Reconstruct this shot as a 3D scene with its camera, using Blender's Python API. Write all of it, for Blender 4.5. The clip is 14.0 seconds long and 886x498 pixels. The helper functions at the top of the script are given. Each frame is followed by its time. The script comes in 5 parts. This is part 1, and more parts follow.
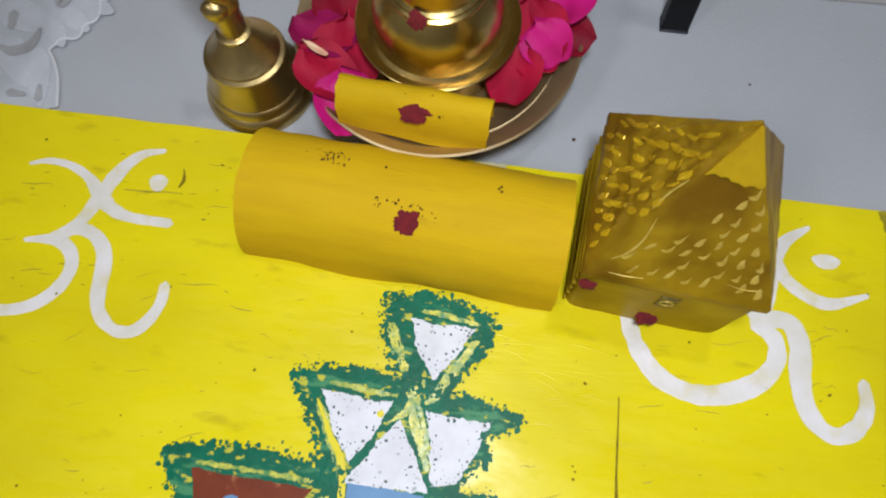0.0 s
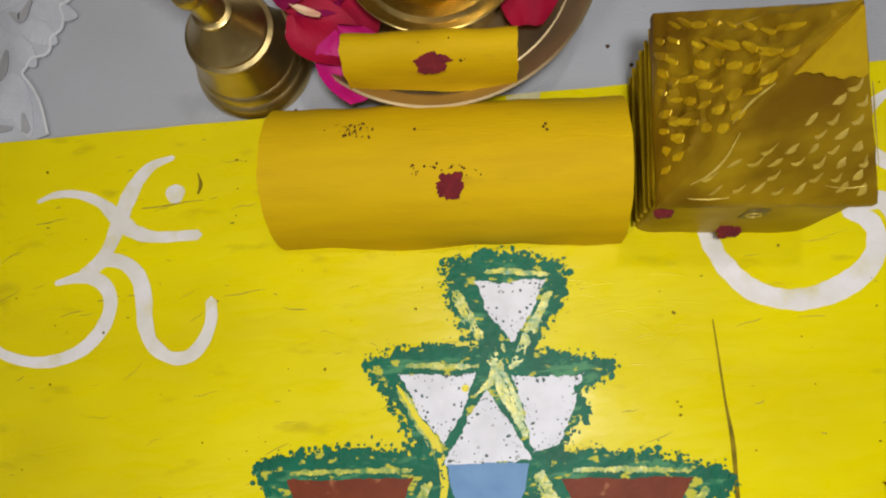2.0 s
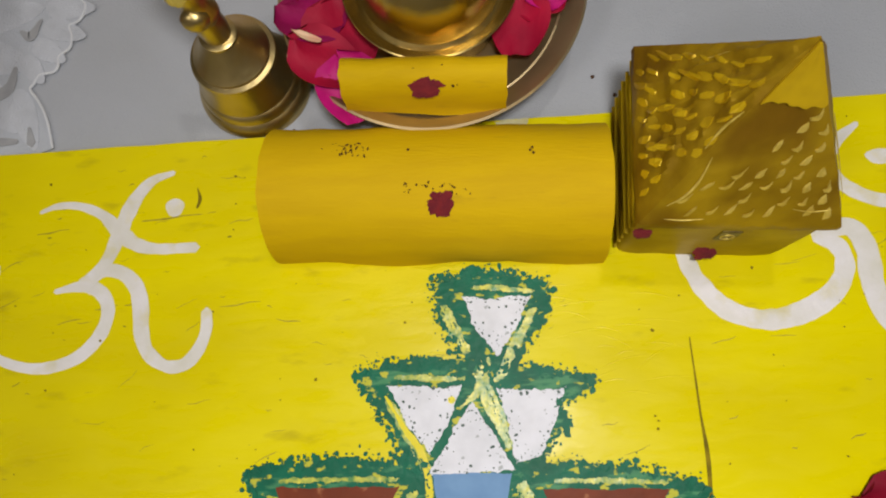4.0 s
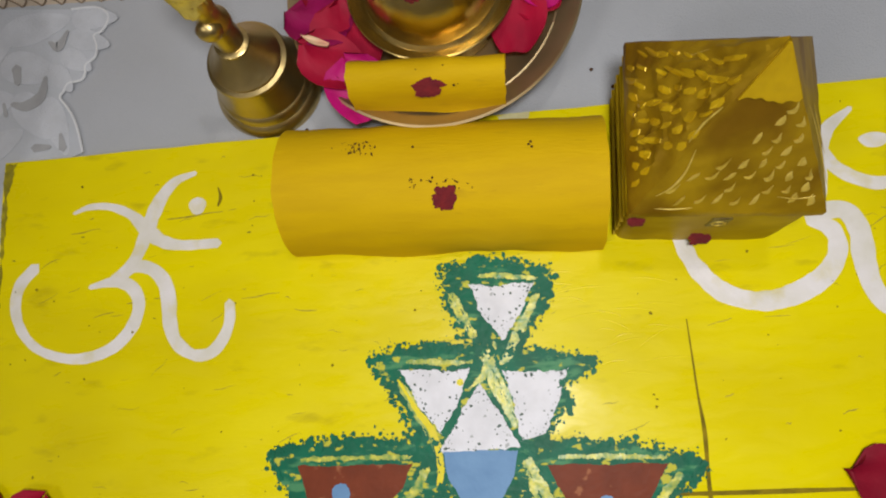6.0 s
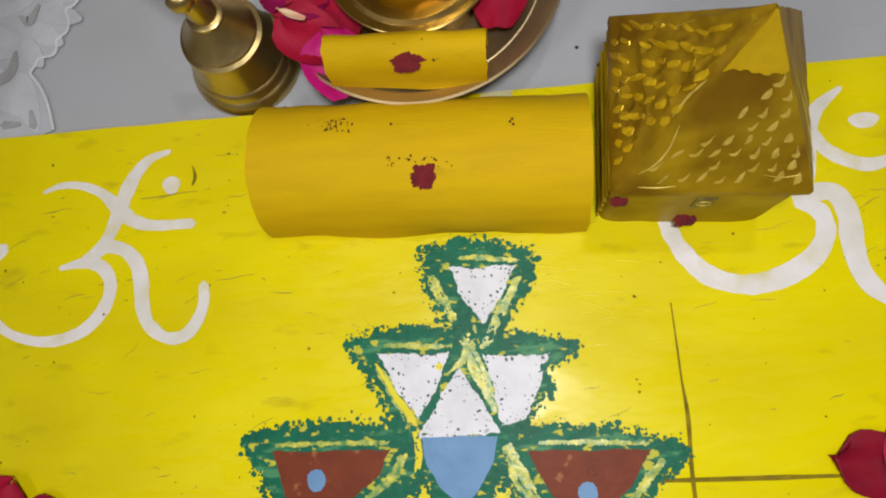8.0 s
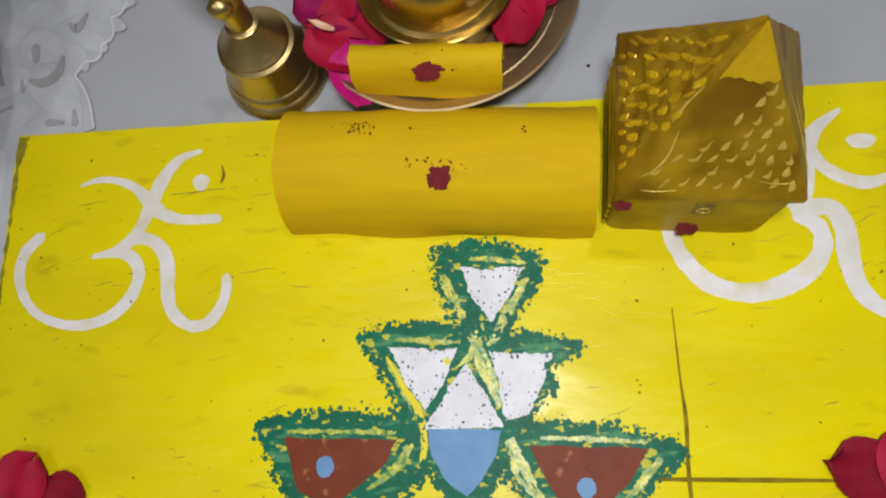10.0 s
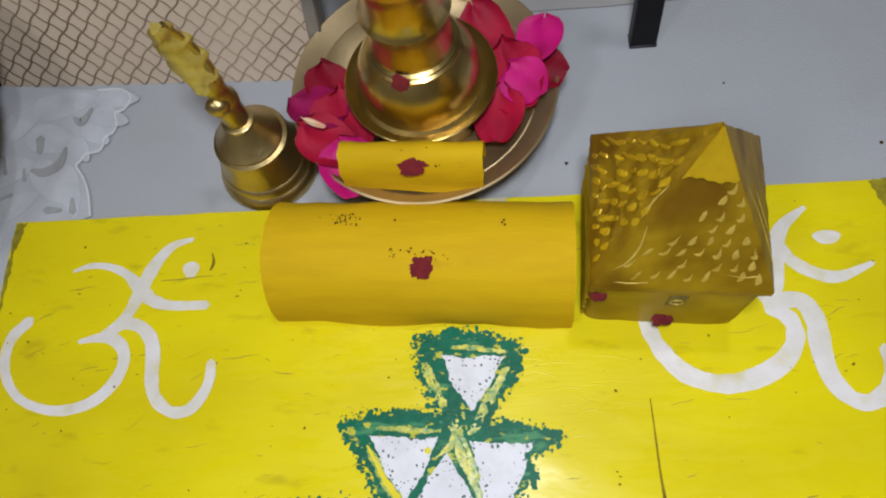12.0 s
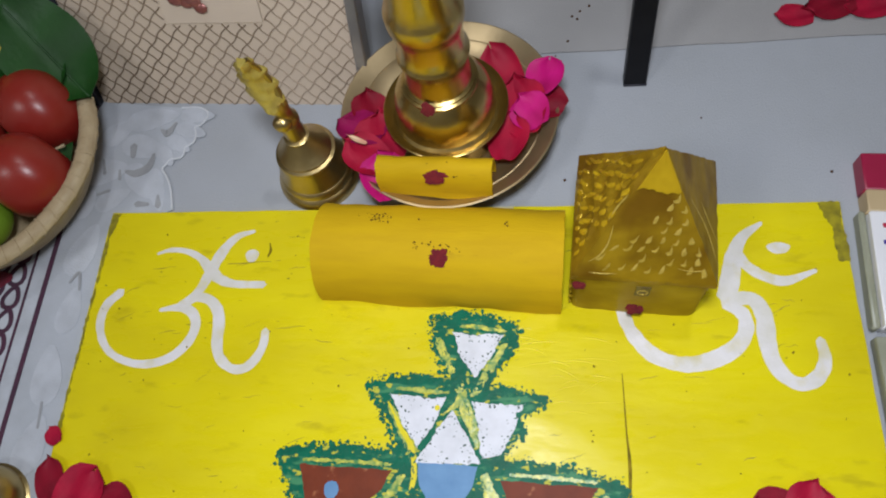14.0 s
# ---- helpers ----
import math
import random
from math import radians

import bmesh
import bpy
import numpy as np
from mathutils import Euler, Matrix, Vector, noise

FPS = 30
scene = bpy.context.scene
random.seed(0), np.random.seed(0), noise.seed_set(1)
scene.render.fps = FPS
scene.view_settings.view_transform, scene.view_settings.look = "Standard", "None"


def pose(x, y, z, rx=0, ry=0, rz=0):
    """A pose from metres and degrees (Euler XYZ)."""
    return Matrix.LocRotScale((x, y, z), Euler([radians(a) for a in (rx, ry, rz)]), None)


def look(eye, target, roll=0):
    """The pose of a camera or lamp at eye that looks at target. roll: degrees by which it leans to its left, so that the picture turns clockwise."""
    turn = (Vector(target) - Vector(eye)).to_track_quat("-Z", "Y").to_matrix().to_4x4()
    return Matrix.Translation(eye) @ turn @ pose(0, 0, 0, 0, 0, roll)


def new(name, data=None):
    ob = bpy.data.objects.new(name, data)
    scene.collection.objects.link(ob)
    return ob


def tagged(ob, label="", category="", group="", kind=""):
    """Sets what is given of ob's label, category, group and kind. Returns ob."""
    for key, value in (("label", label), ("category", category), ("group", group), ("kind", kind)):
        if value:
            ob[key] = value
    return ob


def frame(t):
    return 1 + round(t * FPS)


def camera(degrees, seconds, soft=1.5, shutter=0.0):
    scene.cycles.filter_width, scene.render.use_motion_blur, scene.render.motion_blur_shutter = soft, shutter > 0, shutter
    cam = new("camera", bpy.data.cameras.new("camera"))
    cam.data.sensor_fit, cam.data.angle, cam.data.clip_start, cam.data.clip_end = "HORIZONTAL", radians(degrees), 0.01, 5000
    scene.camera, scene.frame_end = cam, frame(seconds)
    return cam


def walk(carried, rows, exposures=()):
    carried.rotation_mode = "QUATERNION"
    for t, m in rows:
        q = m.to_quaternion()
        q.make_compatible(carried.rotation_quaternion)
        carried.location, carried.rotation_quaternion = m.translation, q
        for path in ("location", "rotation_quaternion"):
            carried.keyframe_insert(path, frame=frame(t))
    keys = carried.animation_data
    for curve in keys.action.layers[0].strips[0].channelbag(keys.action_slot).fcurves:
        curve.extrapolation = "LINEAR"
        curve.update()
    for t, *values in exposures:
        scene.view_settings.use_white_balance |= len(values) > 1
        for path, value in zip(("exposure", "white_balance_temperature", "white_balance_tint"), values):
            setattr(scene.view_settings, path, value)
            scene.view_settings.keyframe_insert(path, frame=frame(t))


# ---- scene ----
cam = camera(65.3, 14.0, 2.0, 0.5)
PATH = [
    (0, (0.309, -0.17, 0.361), (0.205, 0.435, -1.542), -1.9),
    (0.5, (0.309, -0.155, 0.332), (0.206, 0.41, -1.583), -5.2),
    (1, (0.305, -0.144, 0.339), (0.174, 0.326, -1.601), -14.6),
    (1.5, (0.294, -0.138, 0.349), (0.133, 0.253, -1.606), -24.4),
    (2, (0.292, -0.138, 0.34), (0.126, 0.207, -1.623), -29.6),
    (2.5, (0.285, -0.137, 0.338), (0.149, 0.179, -1.632), -27.5),
    (3, (0.286, -0.135, 0.338), (0.169, 0.221, -1.627), -21.8),
    (3.5, (0.287, -0.146, 0.339), (0.163, 0.259, -1.616), -20.2),
    (3.7, (0.289, -0.147, 0.344), (0.165, 0.28, -1.606), -19.1),
    (6, (0.304, -0.147, 0.371), (0.099, 0.233, -1.582), -32.3),
    (6.5, (0.308, -0.146, 0.37), (0.088, 0.203, -1.587), -35.8),
    (7, (0.309, -0.144, 0.371), (0.072, 0.178, -1.589), -40.0),
    (7.5, (0.309, -0.149, 0.368), (0.098, 0.22, -1.587), -33.4),
    (8, (0.31, -0.151, 0.36), (0.121, 0.204, -1.599), -31.7),
    (10.3, (0.313, -0.174, 0.378), (0.087, 0.336, -1.543), -25.4),
    (10.5, (0.318, -0.17, 0.38), (0.099, 0.372, -1.533), -24.1),
    (11, (0.32, -0.162, 0.379), (0.099, 0.378, -1.534), -24.4),
    (11.5, (0.315, -0.17, 0.37), (0.117, 0.388, -1.54), -21.3),
    (12, (0.319, -0.176, 0.383), (0.124, 0.526, -1.48), -17.0),
    (12.5, (0.328, -0.181, 0.391), (0.123, 0.528, -1.468), -16.2),
    (13, (0.333, -0.187, 0.407), (0.086, 0.53, -1.444), -19.4),
    (13.5, (0.332, -0.215, 0.439), (0.062, 0.533, -1.396), -19.9),
    (14, (0.341, -0.225, 0.455), (0.048, 0.542, -1.368), -19.6),
]
walk(cam, [(t, look(eye, target, roll)) for t, eye, target, roll in PATH],
     exposures=[(0.0, 0.12, 6250, 10), (1.5, -0.03, 6700, 11), (3.0, -0.07, 6950, 11), (7.0, -0.04, 6850, 11), (8.0, 0.0, 6800, 11), (11.0, 0.0, 6450, 10), (12.5, 0.0, 6250, 10), (14.0, 0.03, 6150, 10)])

# ---- world and light ----
world = bpy.data.worlds.new("world")
scene.world = world
world.use_nodes = True
world.node_tree.nodes["Background"].inputs[0].default_value = (0.75, 0.82, 1.0, 1)
world.node_tree.nodes["Background"].inputs[1].default_value = 0.20
scene.view_settings.exposure = 0.0
ROOM_H = 2.3


def disc_lamp(name, x, y, z, size, watts, colour):
    data = bpy.data.lights.new(name, "AREA")
    data.shape, data.size, data.energy, data.color = "DISK", size, watts, colour
    ob = new(name, data)
    ob.matrix_world = pose(x, y, z)
    return ob


# a pendant low over the altar and two ceiling lights, all added and unseen
# the pendant stands in for light from close to the camera
ADDED_PENDANT = (0.338, -0.180, 0.60)
# added ceiling lights: one brightens the back right, one throws a faint shadow
CEILING_FILLS = ((0.62, 0.42, 0.12, 6.0), (-1.00, -1.40, 0.50, 14))
disc_lamp("added_pendant_source", *ADDED_PENDANT, 0.09, 2.70, (0.97, 0.98, 1.0))
for lx, ly, size, watts in CEILING_FILLS:
    disc_lamp("ceiling_fill_source", lx, ly, ROOM_H - 0.06, size, watts, (1.0, 0.98, 0.95))


# ---- materials ----
def material(name, colour, rough=0.6, metal=0.0, second=None, scale=30.0, amount=0.5, bump=0.0, bump_scale=200.0,
             stretch=(1, 1, 1), coat=0.0, sheen=0.0, alpha=1.0, transmission=0.0, spec=0.5):
    """A surface of two tones mixed by noise, with fine relief."""
    m = bpy.data.materials.new(name)
    m.use_nodes = True
    nt = m.node_tree
    b = nt.nodes["Principled BSDF"]
    b.inputs["Roughness"].default_value = rough
    b.inputs["Metallic"].default_value = metal
    b.inputs["Coat Weight"].default_value = coat
    b.inputs["Coat Roughness"].default_value = 0.12
    b.inputs["Sheen Weight"].default_value = sheen
    b.inputs["Specular IOR Level"].default_value = spec
    b.inputs["Alpha"].default_value = alpha
    b.inputs["Transmission Weight"].default_value = transmission
    co = nt.nodes.new("ShaderNodeTexCoord")
    mp = nt.nodes.new("ShaderNodeMapping")
    mp.inputs["Scale"].default_value = stretch
    nt.links.new(co.outputs["Object"], mp.inputs["Vector"])
    n = nt.nodes.new("ShaderNodeTexNoise")
    n.inputs["Scale"].default_value, n.inputs["Detail"].default_value = scale, 6
    nt.links.new(mp.outputs[0], n.inputs["Vector"])
    ramp = nt.nodes.new("ShaderNodeMapRange")
    ramp.inputs[1].default_value, ramp.inputs[2].default_value = 0.35, 0.68
    ramp.inputs[4].default_value = amount
    nt.links.new(n.outputs[0], ramp.inputs[0])
    mix = nt.nodes.new("ShaderNodeMix")
    mix.data_type = "RGBA"
    second = second or tuple(c * 0.75 for c in colour)
    mix.inputs[6].default_value, mix.inputs[7].default_value = (*colour, 1), (*second, 1)
    nt.links.new(ramp.outputs[0], mix.inputs[0])
    nt.links.new(mix.outputs[2], b.inputs["Base Color"])
    if bump:
        n2 = nt.nodes.new("ShaderNodeTexNoise")
        n2.inputs["Scale"].default_value, n2.inputs["Detail"].default_value = bump_scale, 4
        nt.links.new(mp.outputs[0], n2.inputs["Vector"])
        bp = nt.nodes.new("ShaderNodeBump")
        bp.inputs["Strength"].default_value, bp.inputs["Distance"].default_value = bump, 0.001
        nt.links.new(n2.outputs[0], bp.inputs["Height"])
        nt.links.new(bp.outputs[0], b.inputs["Normal"])
    return m


def over(m, colour, scale, low, high, stretch=(1, 1, 1), strength=1.0, detail=4, seed=0.0, turn=0.0):
    """Lays stains of another colour over a material where a second noise is high."""
    nt = m.node_tree
    b = nt.nodes["Principled BSDF"]
    src = b.inputs["Base Color"].links[0].from_socket
    co = nt.nodes.new("ShaderNodeTexCoord")
    mp = nt.nodes.new("ShaderNodeMapping")
    mp.inputs["Scale"].default_value = stretch
    mp.inputs["Location"].default_value = (seed, seed * 0.7, 0)
    mp.inputs["Rotation"].default_value = (0, 0, turn)
    nt.links.new(co.outputs["Object"], mp.inputs["Vector"])
    n = nt.nodes.new("ShaderNodeTexNoise")
    n.inputs["Scale"].default_value, n.inputs["Detail"].default_value = scale, detail
    nt.links.new(mp.outputs[0], n.inputs["Vector"])
    r = nt.nodes.new("ShaderNodeMapRange")
    r.inputs[1].default_value, r.inputs[2].default_value, r.inputs[4].default_value = low, high, strength
    nt.links.new(n.outputs[0], r.inputs[0])
    mix = nt.nodes.new("ShaderNodeMix")
    mix.data_type = "RGBA"
    nt.links.new(r.outputs[0], mix.inputs[0])
    nt.links.new(src, mix.inputs[6])
    mix.inputs[7].default_value = (*colour, 1)
    nt.links.new(mix.outputs[2], b.inputs["Base Color"])
    return m


def brushed(m, scale, stretch, strength, turn, smooth_to, rough_to):
    """Adds the ridges of a brush over a paint's relief, and lets the gloss vary with them."""
    nt = m.node_tree
    b = nt.nodes["Principled BSDF"]
    co = nt.nodes.new("ShaderNodeTexCoord")
    mp = nt.nodes.new("ShaderNodeMapping")
    mp.inputs["Scale"].default_value, mp.inputs["Rotation"].default_value = stretch, (0, 0, turn)
    nt.links.new(co.outputs["Object"], mp.inputs["Vector"])
    n = nt.nodes.new("ShaderNodeTexNoise")
    n.inputs["Scale"].default_value, n.inputs["Detail"].default_value, n.inputs["Distortion"].default_value = scale, 5, 0.8
    nt.links.new(mp.outputs[0], n.inputs["Vector"])
    bp = nt.nodes.new("ShaderNodeBump")
    bp.inputs["Strength"].default_value, bp.inputs["Distance"].default_value = strength, 0.0012
    nt.links.new(n.outputs[0], bp.inputs["Height"])
    if b.inputs["Normal"].links:
        nt.links.new(b.inputs["Normal"].links[0].from_socket, bp.inputs["Normal"])
    nt.links.new(bp.outputs[0], b.inputs["Normal"])
    r = nt.nodes.new("ShaderNodeMapRange")
    r.inputs[1].default_value, r.inputs[2].default_value, r.inputs[3].default_value, r.inputs[4].default_value = 0.35, 0.65, smooth_to, rough_to
    nt.links.new(n.outputs[0], r.inputs[0])
    nt.links.new(r.outputs[0], b.inputs["Roughness"])


YELLOW = material("yellow_paint", (0.80, 0.69, 0.003), 0.35, 0, (0.71, 0.59, 0.005), 9, 0.8, 0.25, 45, (1, 2.5, 1), spec=0.34)
over(YELLOW, (0.33, 0.25, 0.010), 60, 0.62, 0.74, (0.55, 1.6, 1), 0.38, 7, 3.0, 0.45)
over(YELLOW, (0.60, 0.49, 0.005), 7, 0.5, 0.72, (1, 1, 1), 0.5, 3, 9.0)
over(YELLOW, (0.10, 0.085, 0.02), 170, 0.735, 0.78, (0.7, 1.4, 1), 0.8, 3, 7.0, 0.3)
brushed(YELLOW, 22, (0.9, 2.2, 1), 0.28, 0.45, 0.25, 0.46)
brushed(YELLOW, 70, (0.5, 1.8, 1), 0.14, -0.4, 0.24, 0.44)
YELLOW_GLOSS = material("thick_glossy_yellow_paint", (0.72, 0.62, 0.01), 0.16, 0, (0.66, 0.56, 0.01), 60, 0.6, spec=0.5)
WHITE_PAINT = material("white_paint", (0.76, 0.74, 0.75), 0.55, 0, (0.62, 0.60, 0.50), 60, 0.8, 0.3, 300, spec=0.3)
over(WHITE_PAINT, (0.62, 0.55, 0.22), 70, 0.56, 0.74, (1, 1, 1), 0.6, 4, 6.0)
KOLAM_WHITE = material("chalky_white_paint", (0.77, 0.78, 0.85), 0.55, 0, (0.62, 0.63, 0.68), 80, 0.7, 0.4, 300, spec=0.3)
over(KOLAM_WHITE, (0.22, 0.25, 0.24), 210, 0.69, 0.74, (1, 1, 1), 0.6, 2, 1.0)
GREEN = material("green_paint", (0.005, 0.148, 0.083), 0.45, 0, (0.010, 0.105, 0.06), 80, 0.8, 0.5, 260, spec=0.14)
over(GREEN, (0.12, 0.36, 0.16), 90, 0.56, 0.66, (0.6, 2.0, 1), 0.55, 5, 8.0, 0.15)
over(GREEN, (0.58, 0.55, 0.05), 130, 0.585, 0.63, (1, 1.6, 1), 0.9, 6, 2.0, 0.4)
GREEN_SOLID = material("solid_green_paint", (0.005, 0.148, 0.083), 0.45, 0, (0.010, 0.105, 0.06), 80, 0.8, 0.5, 260, spec=0.14)
GRIT = material("grey_green_crumb", (0.075, 0.115, 0.10), 0.7, 0, (0.16, 0.20, 0.19), 300, 0.9, spec=0.2)
OLIVE = material("scraped_yellow_green_paint", (0.70, 0.66, 0.09), 0.33, 0, (0.07, 0.25, 0.08), 230, 1.0, 0.55, 200, (1, 1, 1), spec=0.4)
BROWN = material("terracotta_paint", (0.20, 0.042, 0.017), 0.5, 0, (0.15, 0.032, 0.014), 90, 0.8, 0.25, 300, spec=0.15)
over(BROWN, (0.45, 0.18, 0.08), 120, 0.64, 0.72, (1, 1, 1), 0.6, 3, 5.0)
BLUE = material("light_blue_paint", (0.17, 0.325, 0.55), 0.5, 0, (0.12, 0.25, 0.46), 70, 0.8, 0.2, 300, spec=0.15)
CRACK = material("dark_joint", (0.29, 0.21, 0.010), 0.7, 0, (0.14, 0.105, 0.010), 120, 0.9, spec=0.1)
SCRATCH = material("dirty_scratch", (0.30, 0.24, 0.012), 0.6, 0, (0.48, 0.39, 0.01), 300, 1.0)
WORN = material("worn_board_edge", (0.36, 0.31, 0.02), 0.7, 0, (0.17, 0.145, 0.02), 160, 0.9, 0.5, 300, spec=0.1)
CREAM = material("chipped_cream_primer", (0.62, 0.58, 0.32), 0.7, 0, (0.50, 0.45, 0.2), 150, 0.8, 0.4, 300)
OCHRE = material("ochre_paint", (0.63, 0.41, 0.002), 0.75, 0, (0.56, 0.35, 0.003), 22, 0.8, 0.3, 160, (1, 6, 6), spec=0.2)
over(OCHRE, (0.30, 0.17, 0.01), 60, 0.66, 0.78, (0.5, 2, 2), 0.5, 4, 4.0)
KUMKUM = material("kumkum_powder", (0.19, 0.011, 0.014), 0.95, 0, (0.12, 0.006, 0.014), 220, 0.9, 0.8, 700)
BRASS = material("brass", (0.56, 0.43, 0.20), 0.34, 1.0, (0.40, 0.30, 0.12), 40, 0.8, 0.2, 220)
BRASS_LAMP = material("polished_brass", (0.60, 0.45, 0.17), 0.27, 1.0, (0.46, 0.34, 0.12), 40, 0.8, 0.22, 160)
BRASS_PLATE = material("dull_brass", (0.64, 0.50, 0.29), 0.42, 0.9, (0.52, 0.40, 0.22), 30, 0.8, 0.12, 200)
GOLD_PAINT = material("gold_paint", (0.62, 0.50, 0.11), 0.42, 0.45, (0.34, 0.24, 0.05), 120, 0.7, 0.5, 300)
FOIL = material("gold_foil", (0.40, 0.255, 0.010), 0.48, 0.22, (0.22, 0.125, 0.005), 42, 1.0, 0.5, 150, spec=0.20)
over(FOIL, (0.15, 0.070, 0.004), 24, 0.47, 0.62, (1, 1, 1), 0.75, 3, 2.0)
FOIL_SIDE = material("gold_foil_side", (0.46, 0.32, 0.010), 0.5, 0.1, (0.30, 0.19, 0.006), 40, 0.9, 0.4, 110, spec=0.12)
FOIL_FLAP = material("yellow_gold_foil", (0.62, 0.41, 0.010), 0.38, 0.30, (0.40, 0.24, 0.006), 60, 0.7, 0.2, 200, spec=0.4)
# pale gold: glints on embossed marks and creases are put into the colour
FOIL_GLINT = material("glint_gold_foil", (0.68, 0.52, 0.12), 0.36, 0.3, (0.42, 0.29, 0.04), 200, 0.9, 0.2, 200, spec=0.4)
CLASP = material("tarnished_brass", (0.20, 0.15, 0.03), 0.5, 0.5, (0.10, 0.07, 0.02), 200, 0.9, 0.4, 300)
CLOTH = material("white_cloth", (0.390, 0.410, 0.452), 0.9, 0, (0.355, 0.372, 0.402), 12, 0.8, 0.5, 900, spec=0.2)
REAR_GREY = material("grey_sheet", (0.365, 0.360, 0.365), 0.9, 0, (0.33, 0.325, 0.33), 14, 0.8, 0.5, 900, spec=0.2)
LACE_NET = material("lace_net", (0.475, 0.505, 0.565), 0.9, 0, (0.39, 0.415, 0.46), 25, 0.9, 0.6, 600, spec=0.2)
LACE_CORD = material("lace_cord", (0.66, 0.68, 0.72), 0.85, 0, (0.58, 0.60, 0.64), 60, 0.8, 0.5, 900, spec=0.2)
LACE = material("lace_embroidery", (0.54, 0.57, 0.635), 0.85, 0, (0.43, 0.455, 0.505), 60, 0.8, 0.8, 900, spec=0.2)
LACE_HOLE = material("lace_opening", (0.37, 0.38, 0.405), 0.9, 0, (0.26, 0.265, 0.28), 60, 0.8, spec=0.2)
PURPLE = material("purple_print", (0.055, 0.022, 0.045), 0.8, 0, (0.08, 0.02, 0.05), 60, 0.8, 0.4, 700)
MAROON_PRINT = material("maroon_print", (0.16, 0.01, 0.03), 0.8, 0, (0.1, 0.008, 0.02), 60, 0.8)
PETAL = material("crimson_petal", (0.42, 0.004, 0.035), 0.6, 0, (0.26, 0.003, 0.025), 45, 0.9, 0.3, 250, spec=0.25)
PETAL_DARK = material("dark_red_petal", (0.25, 0.003, 0.020), 0.6, 0, (0.15, 0.003, 0.014), 45, 0.9, 0.3, 250, spec=0.2)
PETAL_PINK = material("magenta_petal", (0.55, 0.006, 0.19), 0.55, 0, (0.38, 0.005, 0.10), 45, 0.9, 0.3, 250, spec=0.25)
PETAL_PURPLE = material("purple_red_petal", (0.30, 0.004, 0.085), 0.6, 0, (0.20, 0.003, 0.045), 45, 0.9, 0.3, 250, spec=0.2)
PETAL_PALE = material("pale_petal_base", (0.75, 0.55, 0.35), 0.6, 0, (0.7, 0.3, 0.2), 80, 0.8)
PANEL = material("cream_panel", (0.60, 0.50, 0.40), 0.5, 0, (0.54, 0.445, 0.355), 14, 0.8, 0.1, 300, spec=0.3)
PANEL_PLAIN = material("cream_mount", (0.62, 0.52, 0.42), 0.5, 0, (0.57, 0.47, 0.38), 14, 0.8, spec=0.3)
WIRE = material("brown_lattice_print", (0.12, 0.078, 0.042), 0.6, 0.0, (0.42, 0.33, 0.25), 9, 1.0)
SILVER = material("grey_metal_frame", (0.40, 0.40, 0.42), 0.35, 0.7, (0.32, 0.32, 0.34), 50, 0.8)
DARK = material("dark_navy_edge", (0.018, 0.018, 0.03), 0.5, 0, (0.03, 0.03, 0.045), 50, 0.8)
BLACK = material("black_lacquer", (0.006, 0.006, 0.008), 0.45, 0, (0.010, 0.010, 0.012), 60, 0.8, 0.2, 200, spec=0.2)
ROSE_METAL = material("rose_brown_gloss", (0.34, 0.13, 0.11), 0.3, 0.3, (0.22, 0.07, 0.06), 90, 0.8)
CANE = material("cane", (0.42, 0.33, 0.20), 0.6, 0, (0.30, 0.22, 0.12), 60, 0.8, 0.5, 300, (1, 1, 4))
APPLE = material("red_apple_skin", (0.22, 0.006, 0.007), 0.34, 0, (0.27, 0.035, 0.020), 22, 0.7, 0.1, 200, (1, 1, 0.3))
LIME = material("green_fruit_skin", (0.16, 0.30, 0.02), 0.4, 0, (0.25, 0.36, 0.03), 30, 0.8, 0.2, 200)
BANANA = material("banana_skin", (0.68, 0.56, 0.09), 0.45, 0, (0.50, 0.42, 0.06), 30, 0.8)
LEAF = material("green_leaf", (0.014, 0.070, 0.010), 0.45, 0, (0.008, 0.040, 0.006), 30, 0.8, 0.3, 200, spec=0.3)
CARD_MAROON = material("maroon_card", (0.32, 0.008, 0.05), 0.4, 0, (0.27, 0.008, 0.04), 40, 0.7)
CARD_RED = material("red_card", (0.55, 0.02, 0.06), 0.4, 0, (0.45, 0.02, 0.05), 40, 0.7)
CARD_TAN = material("tan_card", (0.52, 0.40, 0.23), 0.5, 0, (0.45, 0.34, 0.19), 40, 0.7)
CARD_WHITE = material("white_card", (0.80, 0.80, 0.84), 0.4, 0, (0.76, 0.76, 0.80), 40, 0.7)
INK_RED = material("red_ink", (0.45, 0.02, 0.06), 0.5)
INK_BLUE = material("blue_ink", (0.06, 0.04, 0.30), 0.5)
CLEAR = material("frosted_plastic", (0.40, 0.41, 0.31), 0.35, 0, (0.31, 0.32, 0.23), 40, 0.7, alpha=0.75)
SPECK = material("dark_crumb", (0.075, 0.034, 0.012), 0.95, spec=0.05)
WALL = material("plaster", (0.60, 0.58, 0.55), 0.9, 0, (0.55, 0.53, 0.50), 3, 0.8, 0.3, 60)
FLOOR = material("floor_tile", (0.42, 0.39, 0.35), 0.4, 0, (0.36, 0.33, 0.30), 5, 0.8)
CEIL = material("ceiling_paint", (0.72, 0.71, 0.69), 0.9, 0, (0.68, 0.67, 0.65), 4, 0.8)
LAMP_BODY = material("lamp_body", (0.7, 0.7, 0.7), 0.5)


